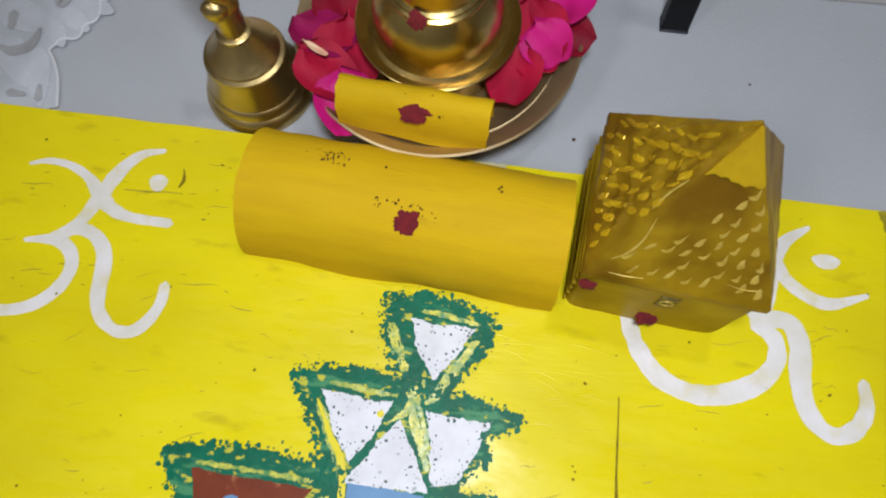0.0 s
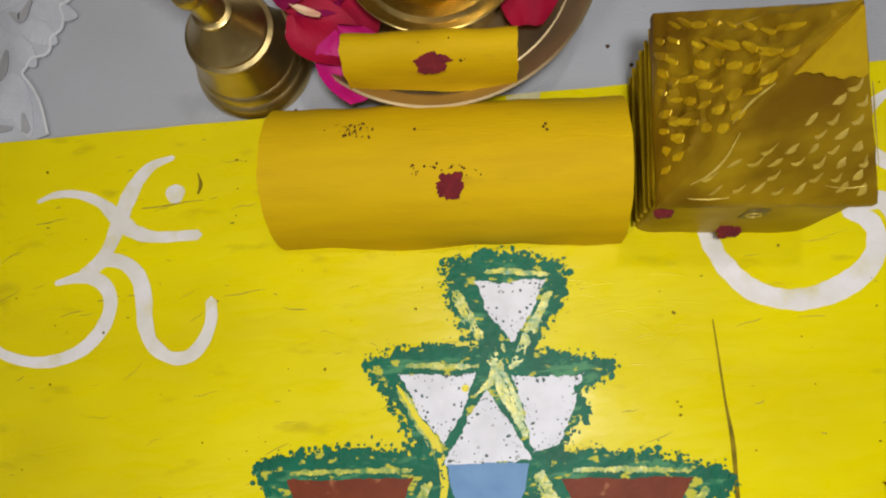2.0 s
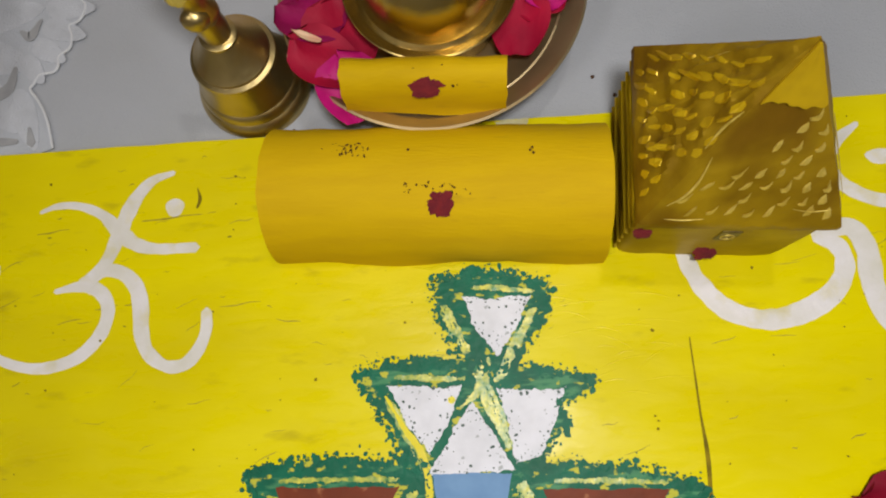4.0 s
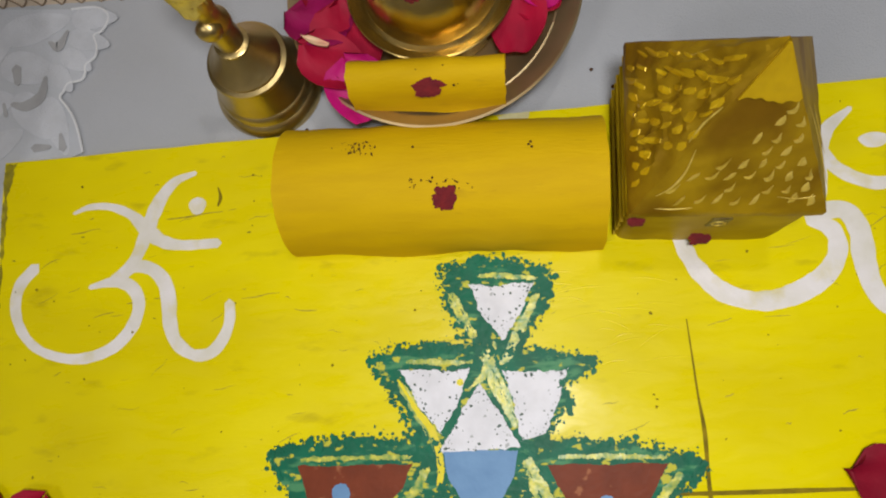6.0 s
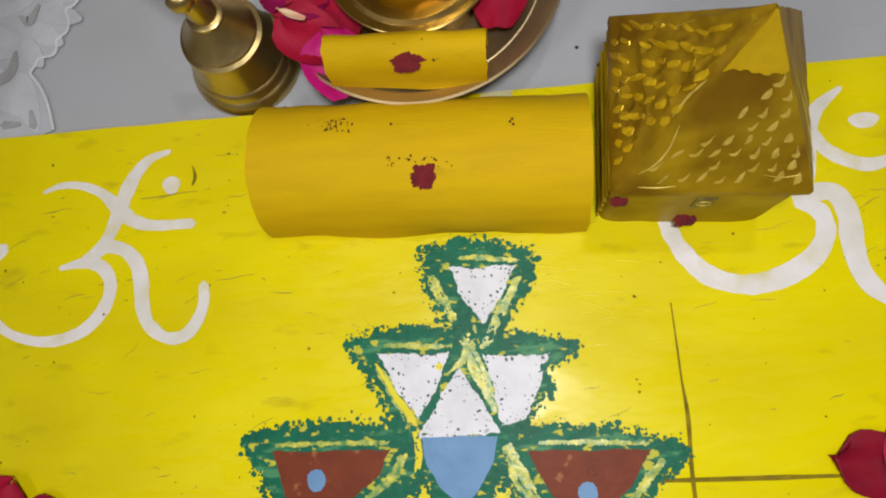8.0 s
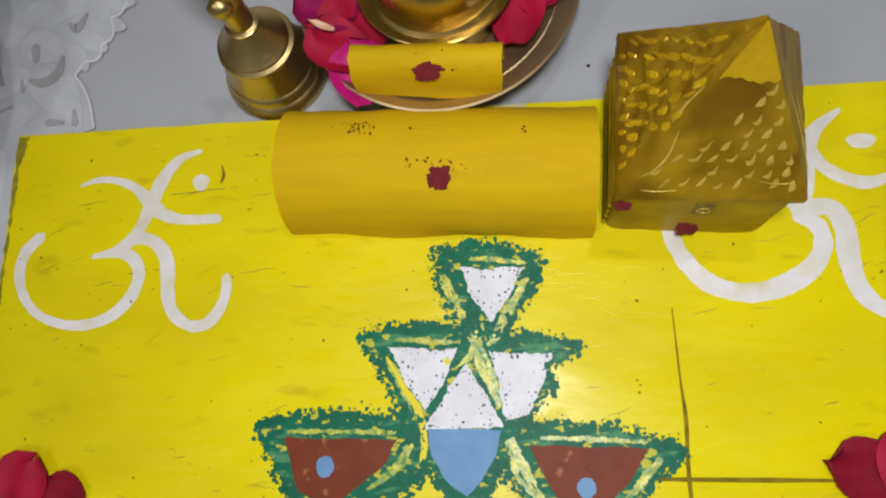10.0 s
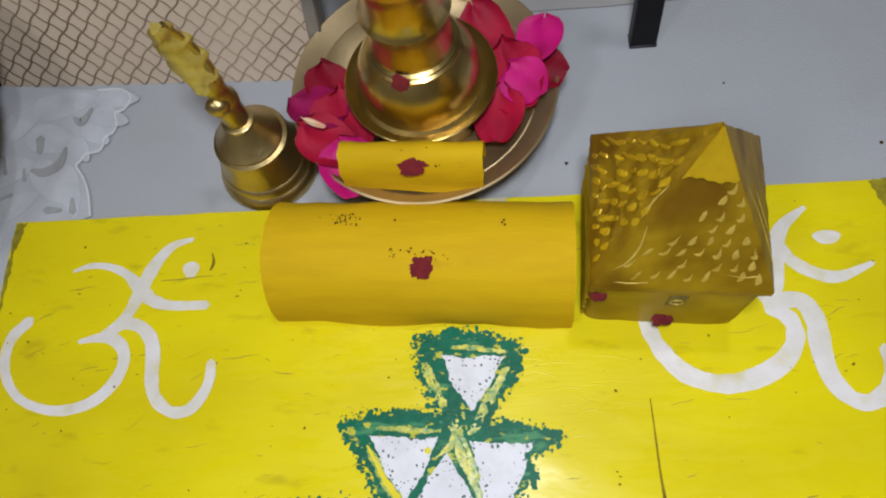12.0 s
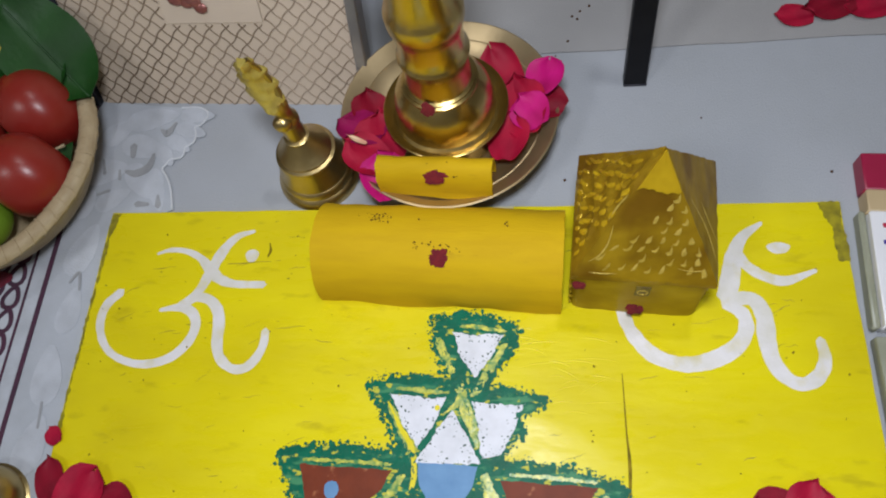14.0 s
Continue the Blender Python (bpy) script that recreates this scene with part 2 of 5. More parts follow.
# ---- shape helpers ----
def part(name, bm, mat, parent=None, label="", smooth=True):
    """Links a bmesh as one mesh object, under a thing or a part if one is given."""
    bmesh.ops.recalc_face_normals(bm, faces=bm.faces)
    me = bpy.data.meshes.new(name)
    bm.to_mesh(me)
    bm.free()
    me.materials.append(mat)
    if smooth:
        me.shade_smooth()
        me.set_sharp_from_angle(angle=radians(38))
    ob = new(name, me)
    if parent is not None:
        ob.parent = parent
    if label:
        ob["label"] = label
    return ob


def thing(name, m, label, category, group=""):
    ob = new(name)
    ob.empty_display_size = 0.02
    ob.matrix_world = m
    return tagged(ob, label, category, group)


def box_bm(x0, y0, z0, x1, y1, z1, bevel=0.0, segments=2):
    bm = bmesh.new()
    bmesh.ops.create_cube(bm, size=1)
    for v in bm.verts:
        v.co = Vector((x0 if v.co.x < 0 else x1, y0 if v.co.y < 0 else y1, z0 if v.co.z < 0 else z1))
    if bevel:
        bmesh.ops.bevel(bm, geom=list(bm.edges), offset=bevel, segments=segments, profile=0.5, affect="EDGES")
    return bm


def lathe_bm(profile, steps=64, close=False):
    """A body of revolution round z from (radius, height) pairs."""
    bm = bmesh.new()
    rings = []
    for r, z in profile:
        if r < 1e-6:
            rings.append([bm.verts.new((0, 0, z))])
        else:
            rings.append([bm.verts.new((r * math.cos(2 * math.pi * i / steps), r * math.sin(2 * math.pi * i / steps), z)) for i in range(steps)])
    for a, b in zip(rings, rings[1:]):
        for i in range(steps):
            j = (i + 1) % steps
            if len(a) == 1 and len(b) > 1:
                bm.faces.new((a[0], b[i], b[j]))
            elif len(b) == 1 and len(a) > 1:
                bm.faces.new((a[i], a[j], b[0]))
            elif len(a) > 1:
                bm.faces.new((a[i], a[j], b[j], b[i]))
    return bm


def smooth_line(points, n):
    """A Catmull-Rom curve through the points, n steps a span."""
    pts = [Vector(p) for p in points]
    pts = [pts[0] * 2 - pts[1]] + pts + [pts[-1] * 2 - pts[-2]]
    out = []
    for i in range(1, len(pts) - 2):
        p0, p1, p2, p3 = pts[i - 1:i + 3]
        for k in range(n):
            t = k / n
            out.append(0.5 * (2 * p1 + (p2 - p0) * t + (2 * p0 - 5 * p1 + 4 * p2 - p3) * t * t + (3 * p1 - p0 - 3 * p2 + p3) * t ** 3))
    out.append(pts[-2])
    return out


def tube_bm(points, radii, sides=10, bm=None, flat=1.0):
    """A round bar along a line; radii: one, or one for each point."""
    bm = bm or bmesh.new()
    pts = [Vector(p) for p in points]
    if not isinstance(radii, (list, tuple)):
        radii = [radii] * len(pts)
    rings = []
    for i, p in enumerate(pts):
        d = (pts[min(i + 1, len(pts) - 1)] - pts[max(i - 1, 0)]).normalized()
        up = Vector((0, 0, 1)) if abs(d.z) < 0.9 else Vector((0, 1, 0))
        u = d.cross(up).normalized()
        w = u.cross(d).normalized()
        rings.append([bm.verts.new(p + radii[i] * (math.cos(a) * u + flat * math.sin(a) * w)) for a in (2 * math.pi * k / sides for k in range(sides))])
    for a, b in zip(rings, rings[1:]):
        for k in range(sides):
            bm.faces.new((a[k], a[(k + 1) % sides], b[(k + 1) % sides], b[k]))
    bm.faces.new(rings[0][::-1])
    bm.faces.new(rings[-1])
    return bm


def sheet_bm(outline, z, thick, bm=None):
    """A flat plate of any outline, with its rim."""
    bm = bm or bmesh.new()
    pts = [Vector((p[0], p[1], 0)) for p in outline]
    from_tess = tessellate([pts])
    top = [bm.verts.new((p.x, p.y, z)) for p in pts]
    low = [bm.verts.new((p.x, p.y, z - thick)) for p in pts]
    for tri in from_tess:
        if len(set(tri)) == 3:
            try:
                bm.faces.new([top[i] for i in tri])
            except ValueError:
                pass
    n = len(pts)
    for i in range(n):
        bm.faces.new((top[i], top[(i + 1) % n], low[(i + 1) % n], low[i]))
    return bm


def tessellate(loops):
    from mathutils.geometry import tessellate_polygon
    return tessellate_polygon(loops)


def ragged(points, amount, step, seed, rough=1.0, closed=True):
    """An outline with an uneven, brushed edge."""
    rng = random.Random(seed)
    pts = [Vector((p[0], p[1], 0)) for p in points]
    out = []
    for a, b in zip(pts, pts[1:] + pts[:1]):
        n = max(1, int((b - a).length / step))
        nrm = Vector((-(b - a).y, (b - a).x, 0)).normalized()
        for k in range(n):
            p = a.lerp(b, k / n)
            q = noise.noise(Vector((p.x * 55, p.y * 55, seed * 3.7))) + 0.7 * rough * noise.noise(Vector((p.x * 260, p.y * 260, seed * 1.3)))
            out.append(p + nrm * amount * (q + 0.25 * rough * rng.uniform(-1, 1)))
    return out


def blobs_bm(centres, z, thick, seed):
    """Small uneven dabs."""
    rng = random.Random(seed)
    bm = bmesh.new()
    for x, y, r in centres:
        n = 7
        stretch, turn = rng.uniform(0.6, 1.5), rng.uniform(0, 3.1)
        dz = rng.uniform(0, 0.00018)
        ring = []
        for k in range(n):
            a = 2 * math.pi * k / n
            rr = r * rng.uniform(0.65, 1.25)
            dx, dy = rr * math.cos(a) * stretch, rr * math.sin(a)
            ring.append(bm.verts.new((x + dx * math.cos(turn) - dy * math.sin(turn), y + dx * math.sin(turn) + dy * math.cos(turn), z + dz)))
        bm.faces.new(ring)
        low = [bm.verts.new(v.co - Vector((0, 0, thick))) for v in ring]
        for k in range(n):
            bm.faces.new((ring[k], ring[(k + 1) % n], low[(k + 1) % n], low[k]))
    return bm


def stroke(points, widths, n=8):
    """The outline of a brush stroke along a line, wide as told at each point, with round ends."""
    line = smooth_line([(p[0], p[1], 0) for p in points], n)
    ws = []
    for i in range(len(line)):
        f = i / n
        k = min(int(f), len(widths) - 2)
        ws.append(widths[k] + (widths[k + 1] - widths[k]) * min(1, f - k))
    left, right = [], []
    for i, p in enumerate(line):
        d = (line[min(i + 1, len(line) - 1)] - line[max(i - 1, 0)]).normalized()
        nrm = Vector((-d.y, d.x, 0))
        w = ws[i] * 0.46 * (1 + 0.14 * noise.noise(p * 180))
        left.append(p + nrm * w)
        right.append(p - nrm * w)
    d = (line[-1] - line[-2]).normalized()
    cap = line[-1] + d * ws[-1] * 0.4
    d0 = (line[0] - line[1]).normalized()
    cap0 = line[0] + d0 * ws[0] * 0.4
    return left + [cap] + right[::-1] + [cap0]


def quads_stroke_bm(points, widths, z, thick, n=8, bm=None):
    """A brush stroke as a thin plate that may bend back on itself."""
    bm = bm or bmesh.new()
    out = stroke(points, widths, n)
    half = (len(out) - 2) // 2
    left, cap, right, cap0 = out[:half], out[half], out[half + 1:-1][::-1], out[-1]
    mk = lambda p, dz: bm.verts.new((p.x, p.y, z - dz))
    L, R = [mk(p, 0) for p in left], [mk(p, 0) for p in right]
    C, C0 = mk(cap, 0), mk(cap0, 0)
    for i in range(half - 1):
        bm.faces.new((L[i], R[i], R[i + 1], L[i + 1]))
    bm.faces.new((L[-1], R[-1], C))
    bm.faces.new((R[0], L[0], C0))
    rim = L + [C] + R[::-1] + [C0]
    low = [bm.verts.new(v.co - Vector((0, 0, thick))) for v in rim]
    m = len(rim)
    for i in range(m):
        bm.faces.new((rim[i], rim[(i + 1) % m], low[(i + 1) % m], low[i]))
    return bm


def petal_bm(length, width, curl, cup, seed, thick=0.0005, nx=9, ny=8):
    """A rose petal: a rounded sheet that narrows to its base, cupped and curled, with thickness."""
    rng = random.Random(seed)
    ph = rng.uniform(0, 6)
    bm = bmesh.new()
    grids = []
    for side in (0, 1):
        g = []
        for j in range(ny + 1):
            v = j / ny
            w = width * (0.30 + 0.72 * math.sin(math.pi * min(1, (v * 0.80 + 0.06))) ** 0.8) * (1 if v < 0.75 else math.sqrt(max(0.0, 1 - ((v - 0.75) / 0.25) ** 2)) * 0.92 + 0.08)
            row = []
            for i in range(nx + 1):
                u = 2 * i / nx - 1
                x = u * w * 0.5
                y = (v - 0.5) * length + 0.06 * length * math.sin(3 * u + ph) * v
                z = cup * (u * u) * width * min(1.0, (w / (0.9 * width)) ** 2) + curl * length * (v - 0.45) ** 2 + 0.035 * width * math.sin(5 * u + ph + 4 * v)
                row.append(bm.verts.new((x, y, z + (thick if side else 0))))
            g.append(row)
        grids.append(g)
        for j in range(ny):
            for i in range(nx):
                f = (g[j][i], g[j][i + 1], g[j + 1][i + 1], g[j + 1][i])
                bm.faces.new(f if side else f[::-1])
    a, b = grids
    rim = lambda g: g[0] + [r[-1] for r in g[1:]] + g[-1][-2::-1] + [r[0] for r in g[-2:0:-1]]
    ra, rb = rim(a), rim(b)
    for i in range(len(ra)):
        j = (i + 1) % len(ra)
        bm.faces.new((ra[i], ra[j], rb[j], rb[i]))
    low = min(v.co.z for v in bm.verts)
    for v in bm.verts:
        v.co.z -= low
    return bm


# ---- room ----
TABLE = -0.006


def structure(name, bm, mat, label, category):
    return tagged(part(name, bm, mat, None, label), "", category, "", "structure")


structure("floor", box_bm(-2.2, -2.4, -0.55, 2.6, 1.6, -0.47), FLOOR, "plain grey tiled room floor under the altar", "floor")
structure("ceiling", box_bm(-2.2, -2.4, ROOM_H, 2.6, 1.6, ROOM_H + 0.1), CEIL, "plain off-white painted ceiling", "ceiling")
structure("wall_north", box_bm(-2.2, 1.6, -0.55, 2.6, 1.7, ROOM_H + 0.1), WALL, "plain pale plastered wall", "wall")
structure("wall_south", box_bm(-2.2, -2.5, -0.55, 2.6, -2.4, ROOM_H + 0.1), WALL, "plain pale plastered wall", "wall")
structure("wall_west", box_bm(-2.3, -2.5, -0.55, -2.2, 1.7, ROOM_H + 0.1), WALL, "plain pale plastered wall", "wall")
structure("wall_east", box_bm(2.6, -2.5, -0.55, 2.7, 1.7, ROOM_H + 0.1), WALL, "plain pale plastered wall", "wall")


def altar_cloth():
    """The flat cloth over the top of the altar."""
    bm = bmesh.new()
    nx, ny = 130, 90
    x0, x1, y0, y1 = -0.55, 1.05, -0.55, 0.75
    grid = []
    for j in range(ny + 1):
        row = []
        for i in range(nx + 1):
            x, y = x0 + (x1 - x0) * i / nx, y0 + (y1 - y0) * j / ny
            row.append(bm.verts.new((x, y, TABLE)))
        grid.append(row)
    for j in range(ny):
        for i in range(nx):
            bm.faces.new((grid[j][i], grid[j][i + 1], grid[j + 1][i + 1], grid[j + 1][i]))
    return bm


structure("altar_top", box_bm(-0.55, -0.55, -0.47, 1.05, 0.75, TABLE - 0.003), WALL, "plain boxed altar platform under a white cloth", "platform")
structure("altar_cloth", altar_cloth(), CLOTH, "flat white cotton cloth covering the altar", "cloth")
# thin sheet, greyer than the altar cloth, with a slightly wavy front edge
REAR = 0.0014
rear = sheet_bm([(0.215, 0.1375)] + [(0.215 + 0.035 * i, 0.1375 + 0.0005 * i + 0.0006 * math.sin(2.1 * i)) for i in range(1, 24)] + [(1.03, 0.74), (0.215, 0.74)], TABLE + REAR, 0.0012)
structure("rear_sheet", rear, REAR_GREY, "thin greyish sheet behind the plate", "cloth")

# housings for the added ceiling lights, out of view
for lx, ly, s, _ in CEILING_FILLS:
    lamp = thing("ceiling_fill_light", pose(lx, ly, ROOM_H), "added, unseen round ceiling light in a plain housing", "ceiling light", "ceiling lights")
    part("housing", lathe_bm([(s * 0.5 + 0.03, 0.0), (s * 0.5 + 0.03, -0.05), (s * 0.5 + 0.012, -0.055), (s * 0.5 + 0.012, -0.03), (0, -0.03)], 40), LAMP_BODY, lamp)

# shade and cord for the added pendant, out of view
pendant = thing("added_pendant_lamp", pose(*ADDED_PENDANT), "added, unseen white pendant lamp hanging over the altar", "pendant lamp")
part("shade", lathe_bm([(0.058, 0.0), (0.085, -0.01), (0.088, -0.008), (0.060, 0.05), (0.022, 0.075), (0, 0.078), (0, 0.070), (0.018, 0.068), (0.055, 0.045), (0.060, 0.006), (0.058, 0.004)], 40), LAMP_BODY, pendant)
part("cord", tube_bm([(0, 0, 0.076), (0, 0, 0.6), (0, 0, ROOM_H - ADDED_PENDANT[2])], 0.003, 8), BLACK, pendant)


# ---- the painted board ----
BW, BD = 0.54, 0.36
board = thing("painted_board", pose(0, 0, TABLE), "yellow painted board with white om symbols and a kolam on cloth", "board")
TOP = -TABLE
bm = box_bm(0, -BD, 0, BW, 0, TOP, 0.0012)
bmesh.ops.subdivide_edges(bm, edges=[e for e in bm.edges if e.calc_length() > 0.2], cuts=24)
for v in bm.verts:
    edge = min(v.co.x, BW - v.co.x, -v.co.y)
    if edge < 0.0015 and v.co.z > 0.001:
        q = 0.0009 * noise.noise(v.co * 40)
        v.co += Vector((q if v.co.x < 0.01 or v.co.x > BW - 0.01 else 0, q if v.co.y > -0.01 else 0, 0))
part("panel", bm, YELLOW, board)


def paint(name, outline, z, mat, label="", parent=None):
    return part(name, sheet_bm(outline, TOP + z, z * 0.9), mat, parent or board, label, smooth=False)


def om(name, strokes, dot, label):
    """A painted om: brush strokes, each a little higher than the last, and its dot."""
    first = None
    for i, (pts, ws) in enumerate(strokes):
        ob = part(name if first is None else "stroke", quads_stroke_bm(pts, ws, TOP + 0.00016 + 0.00005 * i, 0.00014), WHITE_PAINT, first or board, label if first is None else "", smooth=False)
        first = first or ob
    cx, cy, rx, ry = dot
    ring = [(cx + rx * math.cos(a) * (1 + 0.1 * math.sin(3 * a)), cy + ry * math.sin(a)) for a in (2 * math.pi * k / 18 for k in range(18))]
    part("dot", sheet_bm(ring, TOP + 0.0002, 0.00015), WHITE_PAINT, first, smooth=False)


FIRST_BOWL = ([(0.024, -0.067), (0.015, -0.077), (0.013, -0.09), (0.018, -0.104), (0.029, -0.115), (0.046, -0.121), (0.061, -0.121), (0.075, -0.116), (0.085, -0.106), (0.089, -0.095), (0.087, -0.086), (0.08, -0.08), (0.071, -0.079), (0.059, -0.081)],
    [0.008, 0.008, 0.007, 0.006, 0.0055, 0.006, 0.007, 0.0075, 0.008, 0.008, 0.008, 0.008, 0.006, 0.003])
FIRST_ARC = ([(0.047, -0.036), (0.057, -0.033), (0.07, -0.034), (0.083, -0.04), (0.093, -0.05), (0.102, -0.057), (0.114, -0.0605), (0.136, -0.061)],
    [0.002, 0.004, 0.005, 0.006, 0.01, 0.008, 0.0065, 0.006])
FIRST_SLANT = ([(0.122, -0.018), (0.11, -0.022), (0.101, -0.032), (0.094, -0.047), (0.089, -0.061), (0.083, -0.071), (0.074, -0.078)],
    [0.003, 0.006, 0.009, 0.01, 0.008, 0.008, 0.008])
FIRST_TAIL = ([(0.076, -0.077), (0.085, -0.071), (0.096, -0.073), (0.104, -0.081), (0.107, -0.092), (0.108, -0.105), (0.112, -0.116), (0.122, -0.1235), (0.132, -0.123), (0.139, -0.116), (0.143, -0.106), (0.143, -0.096)],
    [0.008, 0.008, 0.008, 0.009, 0.01, 0.009, 0.008, 0.0065, 0.0075, 0.0075, 0.0065, 0.006])
om("om_symbol", (FIRST_BOWL, FIRST_ARC, FIRST_SLANT, FIRST_TAIL),
   (0.1235, -0.038, 0.0052, 0.0052), "white painted om symbol")
SECOND_BOWL = ([(0.39, -0.076), (0.393, -0.085), (0.398, -0.096), (0.408, -0.108), (0.421, -0.114), (0.434, -0.115), (0.449, -0.111), (0.462, -0.103), (0.469, -0.092), (0.468, -0.081), (0.458, -0.074)],
    [0.007, 0.009, 0.01, 0.011, 0.011, 0.011, 0.012, 0.011, 0.01, 0.01, 0.008])
SECOND_SLANT = ([(0.487, -0.016), (0.474, -0.026), (0.467, -0.039), (0.463, -0.056), (0.459, -0.07)],
    [0.003, 0.008, 0.011, 0.014, 0.013])
SECOND_CRESCENT = ([(0.468, -0.036), (0.474, -0.047), (0.485, -0.055), (0.498, -0.058), (0.517, -0.051)],
    [0.008, 0.008, 0.008, 0.007, 0.003])
SECOND_TAIL = ([(0.46, -0.071), (0.475, -0.071), (0.481, -0.082), (0.481, -0.098), (0.483, -0.112), (0.489, -0.122), (0.498, -0.1265), (0.508, -0.122), (0.514, -0.111), (0.513, -0.098)],
    [0.009, 0.011, 0.012, 0.012, 0.011, 0.01, 0.009, 0.01, 0.009, 0.006])
om("om_symbol", (SECOND_BOWL, SECOND_SLANT, SECOND_CRESCENT, SECOND_TAIL),
   (0.496, -0.0345, 0.0075, 0.0042), "thicker white painted om symbol beside the gold box")

# the kolam: green fields with ragged edges, then white, brown and blue fields over them
GREENS = (
    ("tip", [(0.262, -0.085), (0.288, -0.082), (0.323, -0.090), (0.322, -0.104), (0.309, -0.121), (0.299, -0.133), (0.277, -0.133), (0.268, -0.113), (0.263, -0.099)]),
    ("middle", [(0.221, -0.132), (0.238, -0.126), (0.278, -0.129), (0.300, -0.131), (0.342, -0.139), (0.334, -0.149), (0.321, -0.150), (0.328, -0.160), (0.314, -0.175), (0.304, -0.186), (0.254, -0.186), (0.243, -0.173), (0.236, -0.155)]),
    ("left", [(0.164, -0.180), (0.174, -0.175), (0.218, -0.173), (0.252, -0.176), (0.262, -0.184), (0.258, -0.205), (0.240, -0.222), (0.205, -0.235), (0.184, -0.220), (0.173, -0.197)]),
    ("right", [(0.296, -0.180), (0.330, -0.180), (0.358, -0.182), (0.388, -0.192), (0.388, -0.198), (0.374, -0.208), (0.360, -0.225), (0.340, -0.237), (0.312, -0.225), (0.298, -0.205)]),
    ("foot", [(0.256, -0.180), (0.302, -0.180), (0.300, -0.203), (0.280, -0.226), (0.260, -0.204)]),
)
for i, (n, pts) in enumerate(GREENS):
    paint("kolam_field", ragged(pts, 0.0034, 0.0011, i + 1), 0.0005 + 0.00006 * i, GREEN, "ragged green painted field")
WHITES = ([(0.279, -0.0965), (0.295, -0.098), (0.3115, -0.0975), (0.303, -0.112), (0.294, -0.125), (0.285, -0.112)],
          [(0.239, -0.139), (0.257, -0.141), (0.274, -0.1405), (0.267, -0.157), (0.258, -0.172), (0.250, -0.160)],
          [(0.294, -0.144), (0.310, -0.145), (0.326, -0.144), (0.319, -0.160), (0.311, -0.174), (0.300, -0.178), (0.299, -0.160)],
          [(0.280, -0.150), (0.289, -0.164), (0.298, -0.181), (0.278, -0.182), (0.260, -0.181), (0.270, -0.164)])
for i, pts in enumerate(WHITES):
    mx, my = sum(p[0] for p in pts) / len(pts), sum(p[1] for p in pts) / len(pts)
    pts = [(mx + 1.10 * (x - mx), my + 1.08 * (y - my)) for x, y in pts]
    paint("white_triangle", ragged(pts, 0.0018, 0.0010, 20 + i, 0.9), 0.0010 + 0.00004 * i, KOLAM_WHITE, "speckled white painted triangle")
paint("brown_bowl", ragged([(0.181, -0.1855), (0.212, -0.1865), (0.243, -0.187), (0.238, -0.199), (0.227, -0.207), (0.208, -0.222), (0.190, -0.212)], 0.0012, 0.0012, 31, 0.6), 0.0010, BROWN, "terracotta painted bowl shape")
paint("brown_bowl", ragged([(0.312, -0.191), (0.340, -0.192), (0.372, -0.193), (0.362, -0.209), (0.344, -0.226), (0.326, -0.219), (0.318, -0.206)], 0.0012, 0.0012, 32, 0.6), 0.0010, BROWN, "terracotta painted bowl shape")
paint("blue_cup", ragged([(0.259, -0.182), (0.279, -0.1825), (0.298, -0.183), (0.295, -0.195), (0.287, -0.208), (0.279, -0.216), (0.268, -0.207), (0.261, -0.195)], 0.0009, 0.0012, 33, 0.6), 0.0012, BLUE, "light blue painted cup shape")
for cx, cy in ((0.204, -0.201), (0.340, -0.212)):
    paint("blue_dot", ragged([(cx + 0.0052 * math.cos(a), cy + 0.0056 * math.sin(a)) for a in (2 * math.pi * k / 12 for k in range(12))], 0.0010, 0.0010, 35), 0.0014, BLUE, "light blue painted dot")
# yellow-green strokes where the paint is scraped through
SCRAPES = (
    ([(0.238, -0.146), (0.248, -0.164), (0.258, -0.184)], [0.003, 0.0045, 0.004]),
    ([(0.314, -0.104), (0.304, -0.120), (0.294, -0.138)], [0.003, 0.0055, 0.004]),
    ([(0.268, -0.100), (0.273, -0.112), (0.279, -0.124)], [0.003, 0.005, 0.003]),
    ([(0.283, -0.134), (0.290, -0.150), (0.298, -0.170)], [0.004, 0.006, 0.003]),
    ([(0.288, -0.128), (0.286, -0.140), (0.276, -0.150)], [0.004, 0.006, 0.003]),
    ([(0.184, -0.1825), (0.214, -0.1830), (0.242, -0.184)], [0.002, 0.0028, 0.002]),
)
LOWER_SCRAPES = (
    ([(0.318, -0.1875), (0.345, -0.188), (0.370, -0.190)], [0.002, 0.0032, 0.002]),
    ([(0.250, -0.190), (0.242, -0.202), (0.228, -0.212)], [0.004, 0.006, 0.004]),
    ([(0.302, -0.188), (0.307, -0.203), (0.316, -0.217)], [0.004, 0.007, 0.004]),
    ([(0.376, -0.199), (0.366, -0.210), (0.354, -0.224)], [0.003, 0.005, 0.003]),
    ([(0.243, -0.1345), (0.260, -0.136), (0.276, -0.137)], [0.002, 0.003, 0.002]),
    ([(0.284, -0.0915), (0.300, -0.0925), (0.314, -0.095)], [0.002, 0.003, 0.002]),
)
for i, (pts, ws) in enumerate(SCRAPES + LOWER_SCRAPES):
    for k in (-1, 0, 1):
        side = [(x + 0.36 * k * w, y + 0.16 * k * w) for (x, y), w in zip(pts, ws)]
        out = [(p.x, p.y) for p in stroke(side, [0.44 * w for w in ws], 6)]
        paint("scraped_stroke", ragged(out, 0.0011, 0.0006, 50 + 3 * i + k, 1.6), 0.00082 + 0.00001 * (3 * i + k), OLIVE)
